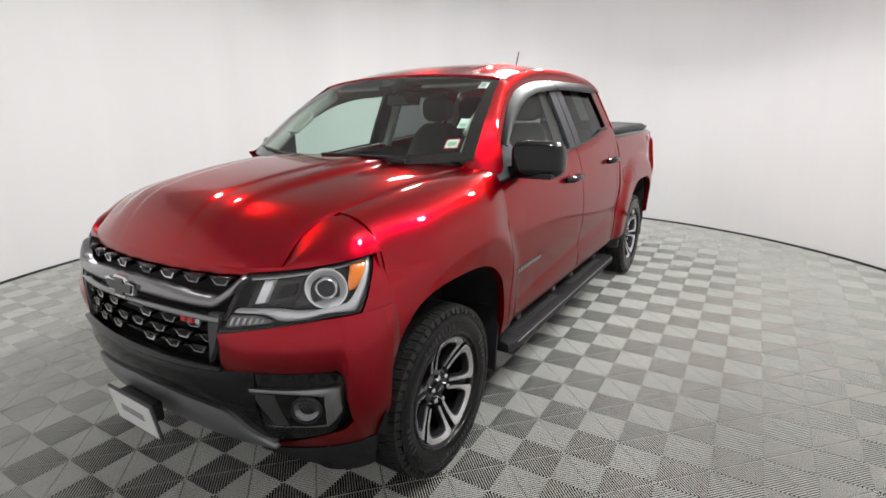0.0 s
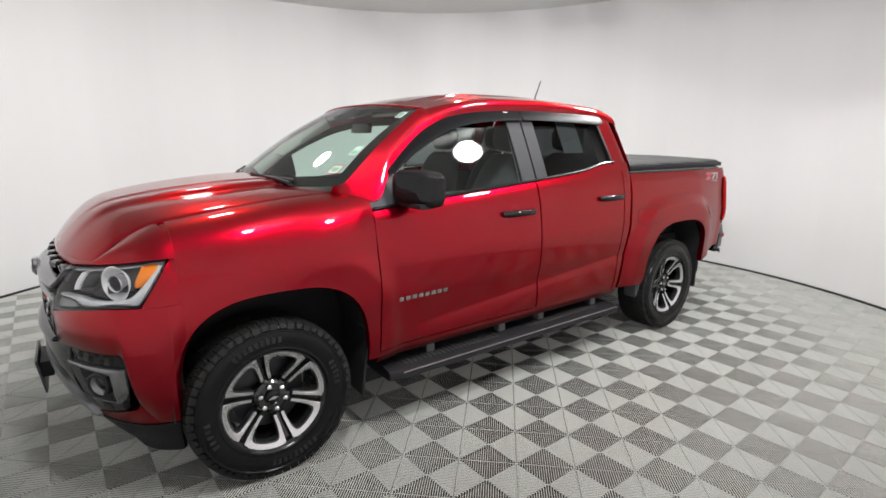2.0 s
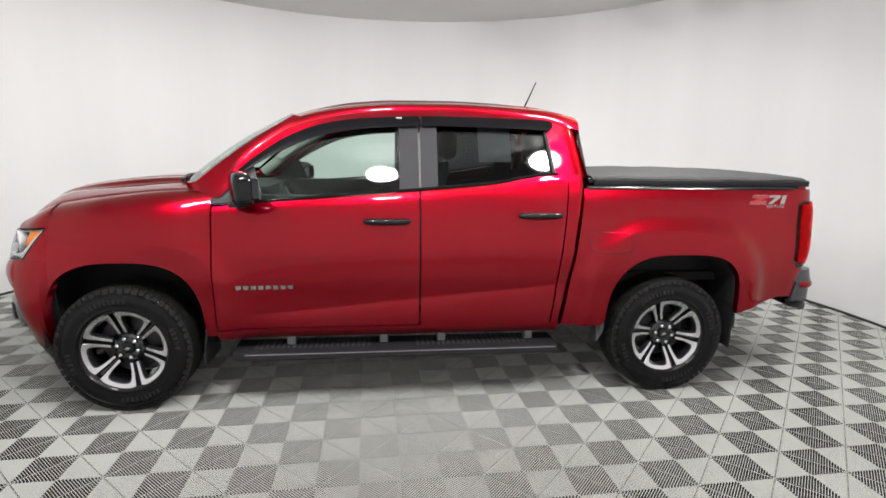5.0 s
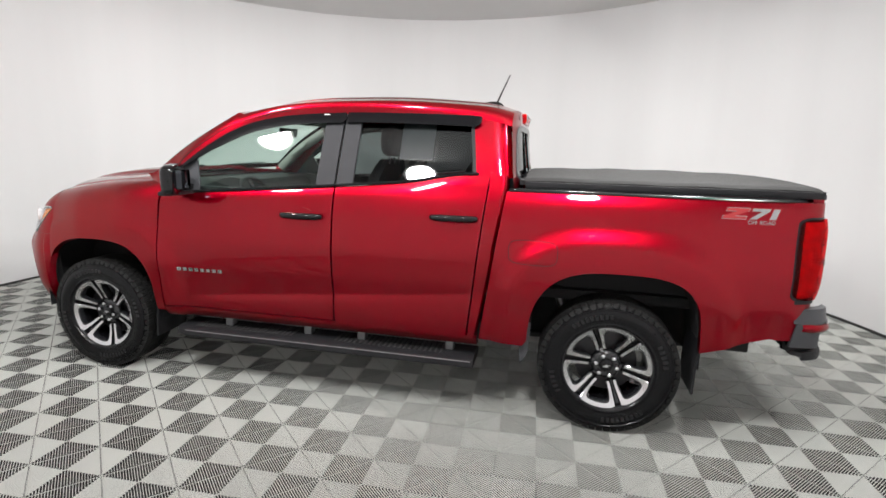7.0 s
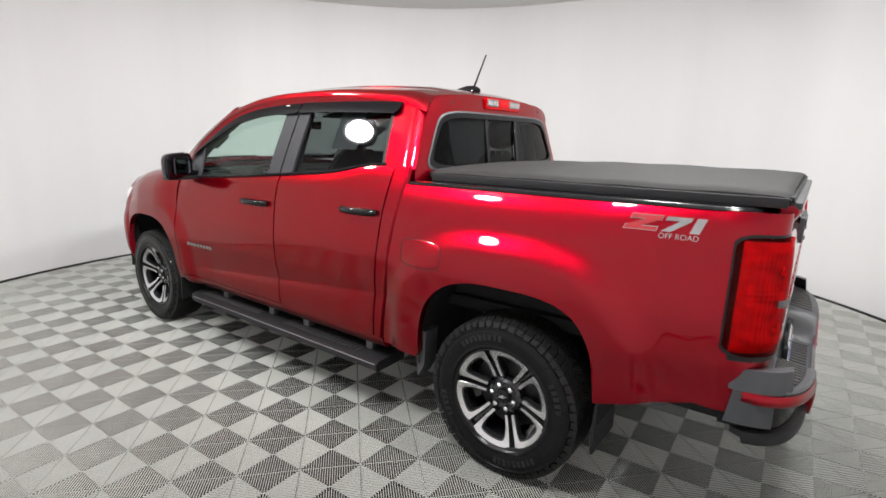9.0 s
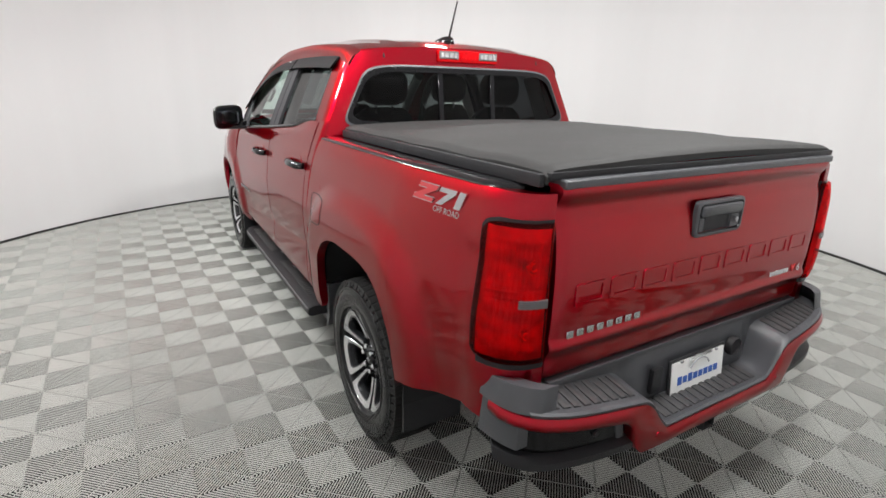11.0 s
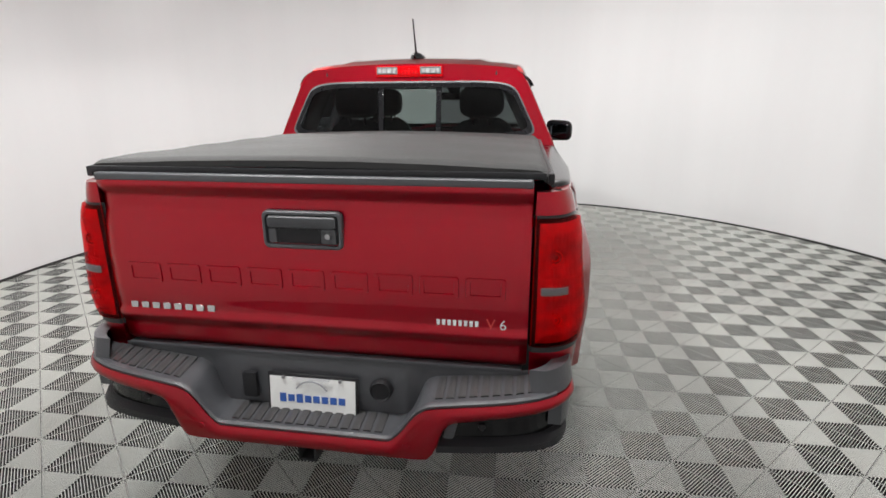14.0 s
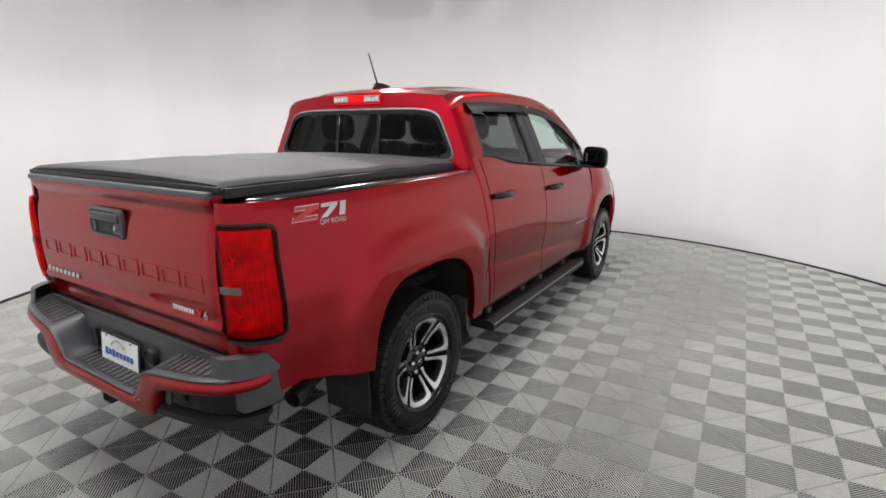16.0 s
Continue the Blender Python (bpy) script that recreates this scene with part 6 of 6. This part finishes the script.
def side_trim():
    for s, doors in ((1, left_doors), (-1, right_doors)):
        # handles with cups behind
        for door, x0, z0 in ((doors[0], 0.135, 1.128), (doors[1], -0.780, 1.162)):
            y = side_y(x0, z0)
            pts = [(x0 - 0.124, y + 0.004, z0), (x0 - 0.096, y + 0.030, z0 + 0.001), (x0 - 0.03, y + 0.040, z0 + 0.002), (x0 + 0.04, y + 0.040, z0 + 0.002), (x0 + 0.098, y + 0.030, z0 + 0.001), (x0 + 0.124, y + 0.004, z0)]
            bm = tube([(a, s * b, c) for a, b, c in pts], [0.018, 0.021, 0.021, 0.021, 0.021, 0.018], 12)
            for v in bm.verts:
                v.co.z = z0 + (v.co.z - z0) * 0.95
            part("handle", bm, BLACK_GLOSS, door, "gloss black pull handle")
            cup = []
            for i in range(28):
                a = math.tau * i / 28
                cup.append((x0 + 0.070 * math.cos(a), z0 + 0.004 + 0.044 * math.sin(a)))
            on_side(cup, s, 0.0, 0.0022, "handle_cup", RED, door)
            if door is doors[0] and s > 0:
                part("key_lock", revolve([(0.0, 0.008), (0.006, 0.007), (0.008, 0.0)], 14, "y", (x0 - 0.10, y + 0.018, z0)), CHROME, door)
        # model badge as plain bright bars
        for i in range(8):
            x = 0.980 - i * 0.041
            on_side(rect(x - 0.014, x + 0.014, 0.737, 0.760), s, 0.0, 0.005, "model_badge", BADGE, doors[0])
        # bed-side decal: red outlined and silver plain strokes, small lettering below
        d = -s   # the strokes read from left to right as seen from outside
        cx, z0, z1 = -2.285, 1.232, 1.284

        def stroke(a0, w, quads, fill, rim):
            """One printed mark: its strokes with a paler border, laid on the bed side."""
            def lay(q, grow, lift, bm):
                mu, mv = sum(p[0] for p in q) / 4, sum(p[1] for p in q) / 4
                c = [(u * w + math.copysign(grow, u - mu), v * (z1 - z0) + math.copysign(grow, v - mv)) for u, v in q]
                def f(a, b):
                    lo = (c[0][0] + (c[1][0] - c[0][0]) * a, c[0][1] + (c[1][1] - c[0][1]) * a)
                    hi = (c[3][0] + (c[2][0] - c[3][0]) * a, c[3][1] + (c[2][1] - c[3][1]) * a)
                    u, v = lo[0] + (hi[0] - lo[0]) * b, lo[1] + (hi[1] - lo[1]) * b
                    x, z = cx + d * (a0 + u + 0.020 * v / (z1 - z0) - 0.010), z0 + v
                    return Vector((x, s * (side_y(x, z) + lift), z))
                return grid(f, lin(0, 1, 9), lin(0, 1, 7), bm)
            bm, edge = bmesh.new(), bmesh.new()
            for k, q in enumerate(quads):
                lay(q, 0.0, 0.0030 + 0.0001 * k, bm)
                lay(q, 0.0026, 0.0018 + 0.0001 * k, edge)
            part("decal_border", edge, rim, part("decal_mark", bm, fill, truck))
        bar = [(0, 0.74), (1, 0.74), (1, 1), (0, 1)]
        stroke(-0.130, 0.104, [bar, [(-0.06, 0.22), (0.44, 0.22), (1, 0.76), (0.50, 0.76)], [(-0.06, 0), (1, 0), (1, 0.24), (-0.06, 0.24)]], DECAL_RED, BADGE)
        stroke(-0.012, 0.082, [bar, [(0.04, 0), (0.44, 0), (1, 0.76), (0.58, 0.76)]], BADGE, DECAL_RED)
        stroke(0.084, 0.030, [[(0, 0), (1, 0), (1, 1), (0, 1)]], BADGE, DECAL_RED)
        t = Matrix.Rotation(radians(180 if s > 0 else 0), 4, "Z") @ Matrix.Rotation(radians(90), 4, "X")
        words = text_part("OFF ROAD", 0.027, (cx + d * 0.040, s * side_y(cx, 1.215), 1.215), t, 0.0, BADGE, truck, "decal_lettering", "small silver lettering on the bed side")
        for v in words.data.vertices:
            v.co.y = s * (side_y(v.co.x, v.co.z) + 0.0025)
        # door mirror
        mir = new("door_mirror")
        mir.parent = truck
        def shell(u, v):
            a, b = math.tau * u, math.pi * v
            def pw(c, e):
                return math.copysign(abs(c) ** e, c)
            x = 0.915 + 0.070 * pw(math.sin(b), 0.55) * pw(math.cos(a), 0.5) * (1 if math.cos(a) > 0 else 0.55)
            yy = 0.988 + 0.118 * pw(math.cos(b), 0.40)
            z = 1.322 + 0.090 * pw(math.sin(b), 0.55) * pw(math.sin(a), 0.5)
            x -= 0.40 * (yy - 0.96)
            z -= 0.012 * max(0, (yy - 0.988) / 0.13)
            return Vector((x, s * yy, z))
        part("cap", grid(shell, lin(0, 1, 33), lin(0.001, 0.999, 20), flip=s > 0), BLACK_GLOSS, mir, "gloss black mirror cap")
        part("base", box(0.920, s * 0.96, 1.236, 0.085, 0.225, 0.026, 0.010, 2), BLACK_PLASTIC, mir)
        part("arm", box(0.930, s * 0.865, 1.255, 0.09, 0.10, 0.060, 0.016, 2), BLACK_GLOSS, mir)
        part("mirror_glass", box(0.862, s * 0.988, 1.318, 0.006, 0.160, 0.115, 0.03, 3, rot=Matrix.Rotation(s * radians(21.8), 4, "Z")), MIRROR, mir)
        # running board on brackets
        rb = new("running_board")
        rb.parent = truck
        def board(u, v):
            x = 1.045 - 1.965 * u
            prof = [(0.690, 0.335), (0.700, 0.352), (0.80, 0.356), (0.895, 0.354), (0.918, 0.345), (0.925, 0.330), (0.925, 0.305), (0.912, 0.296), (0.70, 0.300), (0.690, 0.335)]
            y, z = prof[int(v)]
            if x > 0.97 and y > 0.8:
                y -= (x - 0.97) * 0.3
            return Vector((x, s * y, z))
        bm = grid(board, lin(0, 1, 30), list(range(10)), flip=s > 0)
        for x in (1.045, -0.92):
            ys = [(0.690, 0.335), (0.700, 0.352), (0.80, 0.356), (0.895, 0.354), (0.918, 0.345), (0.925, 0.330), (0.925, 0.305), (0.912, 0.296), (0.70, 0.300)]
            bm.faces.new([bm.verts.new((x, s * (y - ((x - 0.97) * 0.3 if x > 0.97 and y > 0.8 else 0)), z)) for y, z in ys])
        part("board", bm, BLACK_PLASTIC, rb)
        for x0, x1 in ((0.92, 0.25), (-0.05, -0.72)):
            n = 22
            for i in range(n):
                x = x0 + (x1 - x0) * i / (n - 1)
                part("tread_bar", box(x, s * 0.80, 0.3575, 0.016, 0.15, 0.006, 0.002, 1), TREAD, rb)
        part("edge_strip", tube([(0.97, s * 0.923, 0.338), (-0.905, s * 0.923, 0.338)], 0.0035, 8), STEEL, rb)
        for x in (0.72, 0.16, -0.20, -0.76):
            bm = box(x, s * 0.79, 0.395, 0.055, 0.055, 0.085, 0.006, 1)
            box(x, s * 0.70, 0.43, 0.055, 0.20, 0.03, 0.004, 1, bm)
            part("bracket", bm, STEEL, rb)
        # splash guard in front of the rear tyre
        part("splash_guard", prism([(-1.20, 0.60), (-1.235, 0.60), (-1.225, 0.42), (-1.185, 0.35), (-1.175, 0.47)], lambda a, b, d: (a, s * (0.895 - d), b), 0.10), GREY_PLASTIC, truck)
        # dark sill behind the running board
        part("inner_sill", box(0.08, s * 0.70, 0.45, 2.0, 0.10, 0.07, 0.01), UNDER, truck)


def roof_and_glass_trim():
    # antenna
    bm = grid(lambda u, v: (lambda a, k: Vector((-0.745 - 0.190 * k, 0.050 * math.cos(a) * math.sin(math.pi * min(1, k * 0.8 + 0.18)) ** 0.8, 1.824 + (0.018 + 0.042 * k) * max(0, math.sin(a)) * math.sin(math.pi * min(1, k * 0.72 + 0.26)) ** 0.5)))(math.pi * u, v), lin(0, 1, 14), lin(0, 1, 14))
    ant = part("antenna", bm, BLACK_GLOSS, truck, "black antenna fin with a thin mast")
    part("mast", tube([(-0.885, 0, 1.845), (-0.925, 0, 1.935), (-0.970, 0, 2.036)], [0.007, 0.0050, 0.0042], 8), BLACK_PLASTIC, ant)
    # wipers
    for y0, y1 in ((0.52, 0.02), (-0.08, -0.60)):
        def base(y, up, v):
            p = windscreen_pt(y / 0.705, v)
            return p + Vector((0.5, 0, 0.85)) * up
        w = part("wiper", tube([ws_low(y0) + Vector((0.01, 0, 0.012)), base(y0 * 0.75 + y1 * 0.25, 0.022, 0.03), base((y0 + y1) / 2, 0.020, 0.055)], [0.012, 0.009, 0.006], 8), BLACK_PLASTIC, truck)
        part("blade", tube([base(y0 - 0.02, 0.012, 0.035), base((y0 + y1) / 2, 0.014, 0.062), base(y1, 0.012, 0.075)], 0.006, 6), BLACK_PLASTIC, w)
    # stickers inside the windscreen
    def sticker(k0, k1, v0, v1, material, off=-0.004, parent=None, name="sticker"):
        bm = grid(lambda u, v: windscreen_pt(u, v, off), lin(k0, k1, 4), lin(v0, v1, 4))
        return part(name, bm, material, parent or truck)
    st = sticker(0.880, 0.965, 0.125, 0.215, REDPRINT)
    sticker(0.887, 0.958, 0.133, 0.207, PAPER, -0.0035, st, "sheet")
    sticker(0.898, 0.947, 0.148, 0.188, GREENPAPER, -0.003, st, "print")
    st = sticker(0.905, 0.965, 0.32, 0.42, PAPER)
    sticker(0.913, 0.957, 0.332, 0.37, GREENPAPER, -0.0035, st, "print")
    st = sticker(0.885, 0.965, 0.82, 0.915, PAPER)
    sticker(0.895, 0.93, 0.835, 0.90, GREYPRINT, -0.0035, st, "print")
    # paper sheet hung inside the left rear window
    def sheet(u, v):
        x = -0.42 - 0.20 * u
        z = 1.47 + 0.235 * v
        return Vector((x, cab_y(z) - 0.022, z))
    part("price_sheet", grid(sheet, lin(0, 1, 4), lin(0, 1, 6)), PAPER, truck, "pale printed sheet behind the rear side window")
    # visor tag
    for s in (1, -1):
        part("visor_tag", box(0.06, s * (cab_y(1.73) + 0.026), 1.722, 0.035, 0.003, 0.006), PAPER, truck)


# ---- cabin ----
def seat(x, y, material, label):
    st = new("seat")
    st.parent = truck
    st["label"] = label
    def pad(f, n=18, m=14):
        return grid(f, lin(0, 1, n), lin(0, 1, m))
    def back(u, v):
        a = math.tau * u
        def pw(c, e):
            return math.copysign(abs(c) ** e, c)
        z = 0.86 + 0.60 * v
        w = 0.255 - 0.045 * v**3
        t = 0.075 - 0.03 * v
        k = math.sin(math.pi * min(1, max(0, v * 1.0 * 0.96 + 0.03))) ** 0.18
        return Vector((x - 0.24 - 0.20 * v + t * pw(math.cos(a), 0.5) * k + 0.02 * math.cos(2 * a), y + w * pw(math.sin(a), 0.5) * k, z))
    part("backrest", pad(back, 33, 16), material, st)
    part("cushion", box(x + 0.02, y, 0.80, 0.52, 0.50, 0.16, 0.06, 4), material, st)
    def head(u, v):
        a, b = math.tau * u, math.pi * (0.001 + 0.998 * v)
        def pw(c, e):
            return math.copysign(abs(c) ** e, c)
        return Vector((x - 0.465 + 0.062 * pw(math.sin(b), 0.6) * pw(math.cos(a), 0.7), y + 0.135 * pw(math.cos(b), 0.6), 1.572 + 0.098 * pw(math.sin(b), 0.6) * pw(math.sin(a), 0.7)))
    part("headrest", grid(head, lin(0, 1, 25), lin(0, 1, 16)), material, st)
    for e in (-0.05, 0.05):
        part("headrest_post", tube([(x - 0.45, y + e, 1.43), (x - 0.46, y + e, 1.52)], 0.008, 8), CHROME, st)


def cabin():
    seat(0.20, 0.38, SEAT_GREY, "dark grey leather front seat")
    seat(0.20, -0.38, SEAT_GREY, "dark grey leather front seat")
    seat(-0.40, 0.40, SEAT, "dark rear seat")
    seat(-0.40, -0.40, SEAT, "dark rear seat")
    part("rear_bench", box(-0.70, 0, 0.80, 0.50, 1.35, 0.16, 0.05, 3), SEAT, truck)
    # dashboard
    def dash(u, v):
        y = -0.72 + 1.44 * u
        pts = [(1.40, 1.275), (1.15, 1.282), (0.98, 1.260), (0.90, 1.17), (0.87, 1.05), (0.92, 0.85), (1.0, 0.70)]
        i = min(5, int(v * 6))
        t = v * 6 - i
        x = pts[i][0] + (pts[i + 1][0] - pts[i][0]) * t
        z = pts[i][1] + (pts[i + 1][1] - pts[i][1]) * t
        z += 0.035 * math.exp(-((y - 0.38) / 0.17) ** 2) * math.exp(-((x - 0.98) / 0.1) ** 2)
        return Vector((x - 0.10 * (abs(y) / 0.72) ** 4 * (1 if x > 1.1 else 0.3), y, z))
    part("dashboard", grid(dash, lin(0, 1, 40), lin(0, 1, 25)), DASH, truck)
    part("dash_screen", box(0.872, 0.0, 1.14, 0.02, 0.25, 0.13, 0.01, 2, rot=Matrix.Rotation(radians(-14), 4, "Y")), BLACK_GLOSS, truck)
    part("centre_console", box(0.42, 0, 0.80, 0.95, 0.20, 0.26, 0.04, 3), DASH, truck)
    # steering wheel
    sw = new("steering_wheel")
    sw.parent = truck
    c = Vector((0.72, 0.38, 1.135))
    ax = Vector((-0.86, 0, 0.50)).normalized()
    a1 = Vector((0, 1, 0))
    a2 = ax.cross(a1)
    part("rim", tube([c + 0.185 * (a1 * math.cos(t) + a2 * math.sin(t)) for t in lin(0, math.tau, 41)], 0.016, 10, caps=False), DASH, sw)
    part("hub", box(c.x, c.y, c.z, 0.06, 0.15, 0.12, 0.03, 3, rot=Matrix.Rotation(radians(-30), 4, "Y")), DASH, sw)
    for t in (0.0, math.pi, -math.pi / 2):
        part("wheel_spoke", tube([c, c + 0.18 * (a1 * math.cos(t) + a2 * math.sin(t))], 0.014, 8), SATIN, sw)
    part("column", tube([c, c - ax * 0.25], 0.045, 12), DASH, sw)
    # headliner, pillar trims, door cards
    part("headliner", grid(lambda u, v: Vector((-0.98 + 1.66 * u, 0.575 * v, roof_mid(-0.98 + 1.66 * u) - 0.045 - 0.045 * abs(v) ** 3)), lin(0, 1, 16), lin(-1, 1, 16)), CLOTH, truck)
    for s in (1, -1):
        bm = tube([windscreen_pt(1.0 * s, 0.10, -0.058), windscreen_pt(0.985 * s, 0.5, -0.058), windscreen_pt(0.965 * s, 0.97, -0.058)], 0.040, 10)
        part("pillar_trim", bm, CLOTH, truck)
        part("pillar_trim", tube([(-0.05, s * 0.755, 1.30), (-0.05, s * 0.600, 1.68)], 0.035, 10), CLOTH, truck)
        part("pillar_trim", tube([(-0.95, s * 0.72, 1.36), (-0.95, s * 0.57, 1.66)], 0.045, 10), CLOTH, truck)
        part("grab_handle", tube([windscreen_pt(0.955 * s, 0.36, -0.05), windscreen_pt(0.90 * s, 0.42, -0.09), windscreen_pt(0.90 * s, 0.62, -0.09), windscreen_pt(0.955 * s, 0.68, -0.05)], 0.013, 8), CLOTH, truck)
        part("door_card", box(0.08, s * 0.795, 0.93, 1.95, 0.05, 0.68, 0.02, 2), DASH, truck)
    # inside mirror with its camera housing
    part("inside_mirror", box(0.70, 0.0, 1.625, 0.03, 0.24, 0.065, 0.014, 3, rot=Matrix.Rotation(radians(-12), 4, "Y")), BLACK_GLOSS, truck)
    part("camera_housing", prism([(-0.075, 0.0), (0.075, 0.0), (0.05, -0.14), (-0.05, -0.14)], lambda a, b, d: windscreen_pt(a / 0.705, 0.985 + b * 1.0, -0.006 - d), 0.045), BLACK_PLASTIC, truck)
    for y in (0.34, -0.34):
        part("sun_visor", box(0.62, y, 1.715, 0.15, 0.42, 0.018, 0.008, 2, rot=Matrix.Rotation(radians(14), 4, "Y")), CLOTH, truck)
    part("rear_shelf", box(-1.0, 0, 1.15, 0.10, 1.40, 0.45, 0.03, 2), SEAT, truck)


side_trim()
roof_and_glass_trim()
cabin()

# ---- the floor of ribbed tiles ----
TILE_SIZE, FLOOR_TURN, FLOOR_X, FLOOR_Y = 0.40, 1.8, 0.127, 0.074


def ribs(bm, cx, cy, turn, pitch=0.0112, width=0.0017, foot=0.0023, h=0.1414, deep=0.022, pale=0.0052):
    """One quarter of a tile: tapered ribs across its diagonal, parted by a lower bar along it."""
    m = Matrix.Translation((cx, cy, 0)) @ Matrix.Rotation(turn, 4, "Z")

    def bar(x0, x1, y0, y1, z, w0, w1, mat_top):
        # top, pale upper flanks that widen downwards, lower flanks blackened as painted gap shade
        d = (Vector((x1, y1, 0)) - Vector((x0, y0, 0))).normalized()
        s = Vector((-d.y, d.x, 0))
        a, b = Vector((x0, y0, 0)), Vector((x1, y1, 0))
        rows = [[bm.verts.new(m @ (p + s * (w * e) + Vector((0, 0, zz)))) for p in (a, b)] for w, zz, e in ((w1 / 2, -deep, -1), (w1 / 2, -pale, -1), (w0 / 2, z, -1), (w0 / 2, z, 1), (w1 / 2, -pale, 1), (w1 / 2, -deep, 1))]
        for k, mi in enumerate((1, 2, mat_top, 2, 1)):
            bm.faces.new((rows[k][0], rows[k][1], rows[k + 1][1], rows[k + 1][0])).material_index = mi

    n = int(h / pitch)
    for i in range(-n, n + 1):
        p = i * pitch
        e = h - abs(p) - 0.001
        if e > 0.006:
            bar(p, p, -e, -0.0029, 0.0, width, foot, 0)
            bar(p, p, 0.0029, e, 0.0, width, foot, 0)
    bar(-h, h, 0, 0, -0.0030, 0.0013, 0.0016, 2)


def tile_mesh(bm):
    q = TILE_SIZE / 4
    for sx in (-1, 1):
        for sy in (-1, 1):
            ribs(bm, sx * q, sy * q, radians(45) if sx * sy > 0 else radians(135))
    return bm


def tiled_floor():
    bm = revolve([(0.0, -0.022), (R_WALL + 0.3, -0.022), (R_WALL + 0.3, -0.12), (0.0, -0.12)], 96, "z", (CX, CY, 0))
    floor = tagged(part("floor", bm, SLAB_GAP_SHADE), "pale grey ribbed plastic tiles over a dark slab", "floor", kind="structure")
    me = bpy.data.meshes.new("tile")
    b = tile_mesh(bmesh.new())
    b.to_mesh(me)
    b.free()
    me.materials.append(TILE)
    me.materials.append(SLAB_GAP_SHADE)
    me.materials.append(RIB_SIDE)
    turn = Matrix.Rotation(radians(FLOOR_TURN), 4, "Z")
    spots = []
    for i in range(-13, 14):
        for j in range(-13, 14):
            p = turn @ Vector((i * TILE_SIZE, j * TILE_SIZE, 0)) + Vector((FLOOR_X, FLOOR_Y, 0))
            d = math.hypot(p.x - CX, p.y - CY)
            if d < R_WALL + 0.24:
                spots.append((d, p))
    spots.sort(key=lambda s: s[0])
    rest = bmesh.new()
    for k, (d, p) in enumerate(spots):
        m = Matrix.Translation(p) @ turn
        if k < 300:
            ob = new("tile", me)
            ob.parent = floor
            ob.matrix_basis = m
        else:
            tmp = bmesh.new()
            tmp.from_mesh(me)
            for v in tmp.verts:
                v.co = m @ v.co
            t2 = bpy.data.meshes.new("t")
            tmp.to_mesh(t2)
            tmp.free()
            rest.from_mesh(t2)
            bpy.data.meshes.remove(t2)
    me2 = bpy.data.meshes.new("outer_tiles")
    rest.to_mesh(me2)
    rest.free()
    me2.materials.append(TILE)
    me2.materials.append(SLAB_GAP_SHADE)
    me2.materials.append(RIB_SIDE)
    ob = new("outer_tiles", me2)
    ob.parent = floor
    tagged(ob, kind="stuff")


tiled_floor()
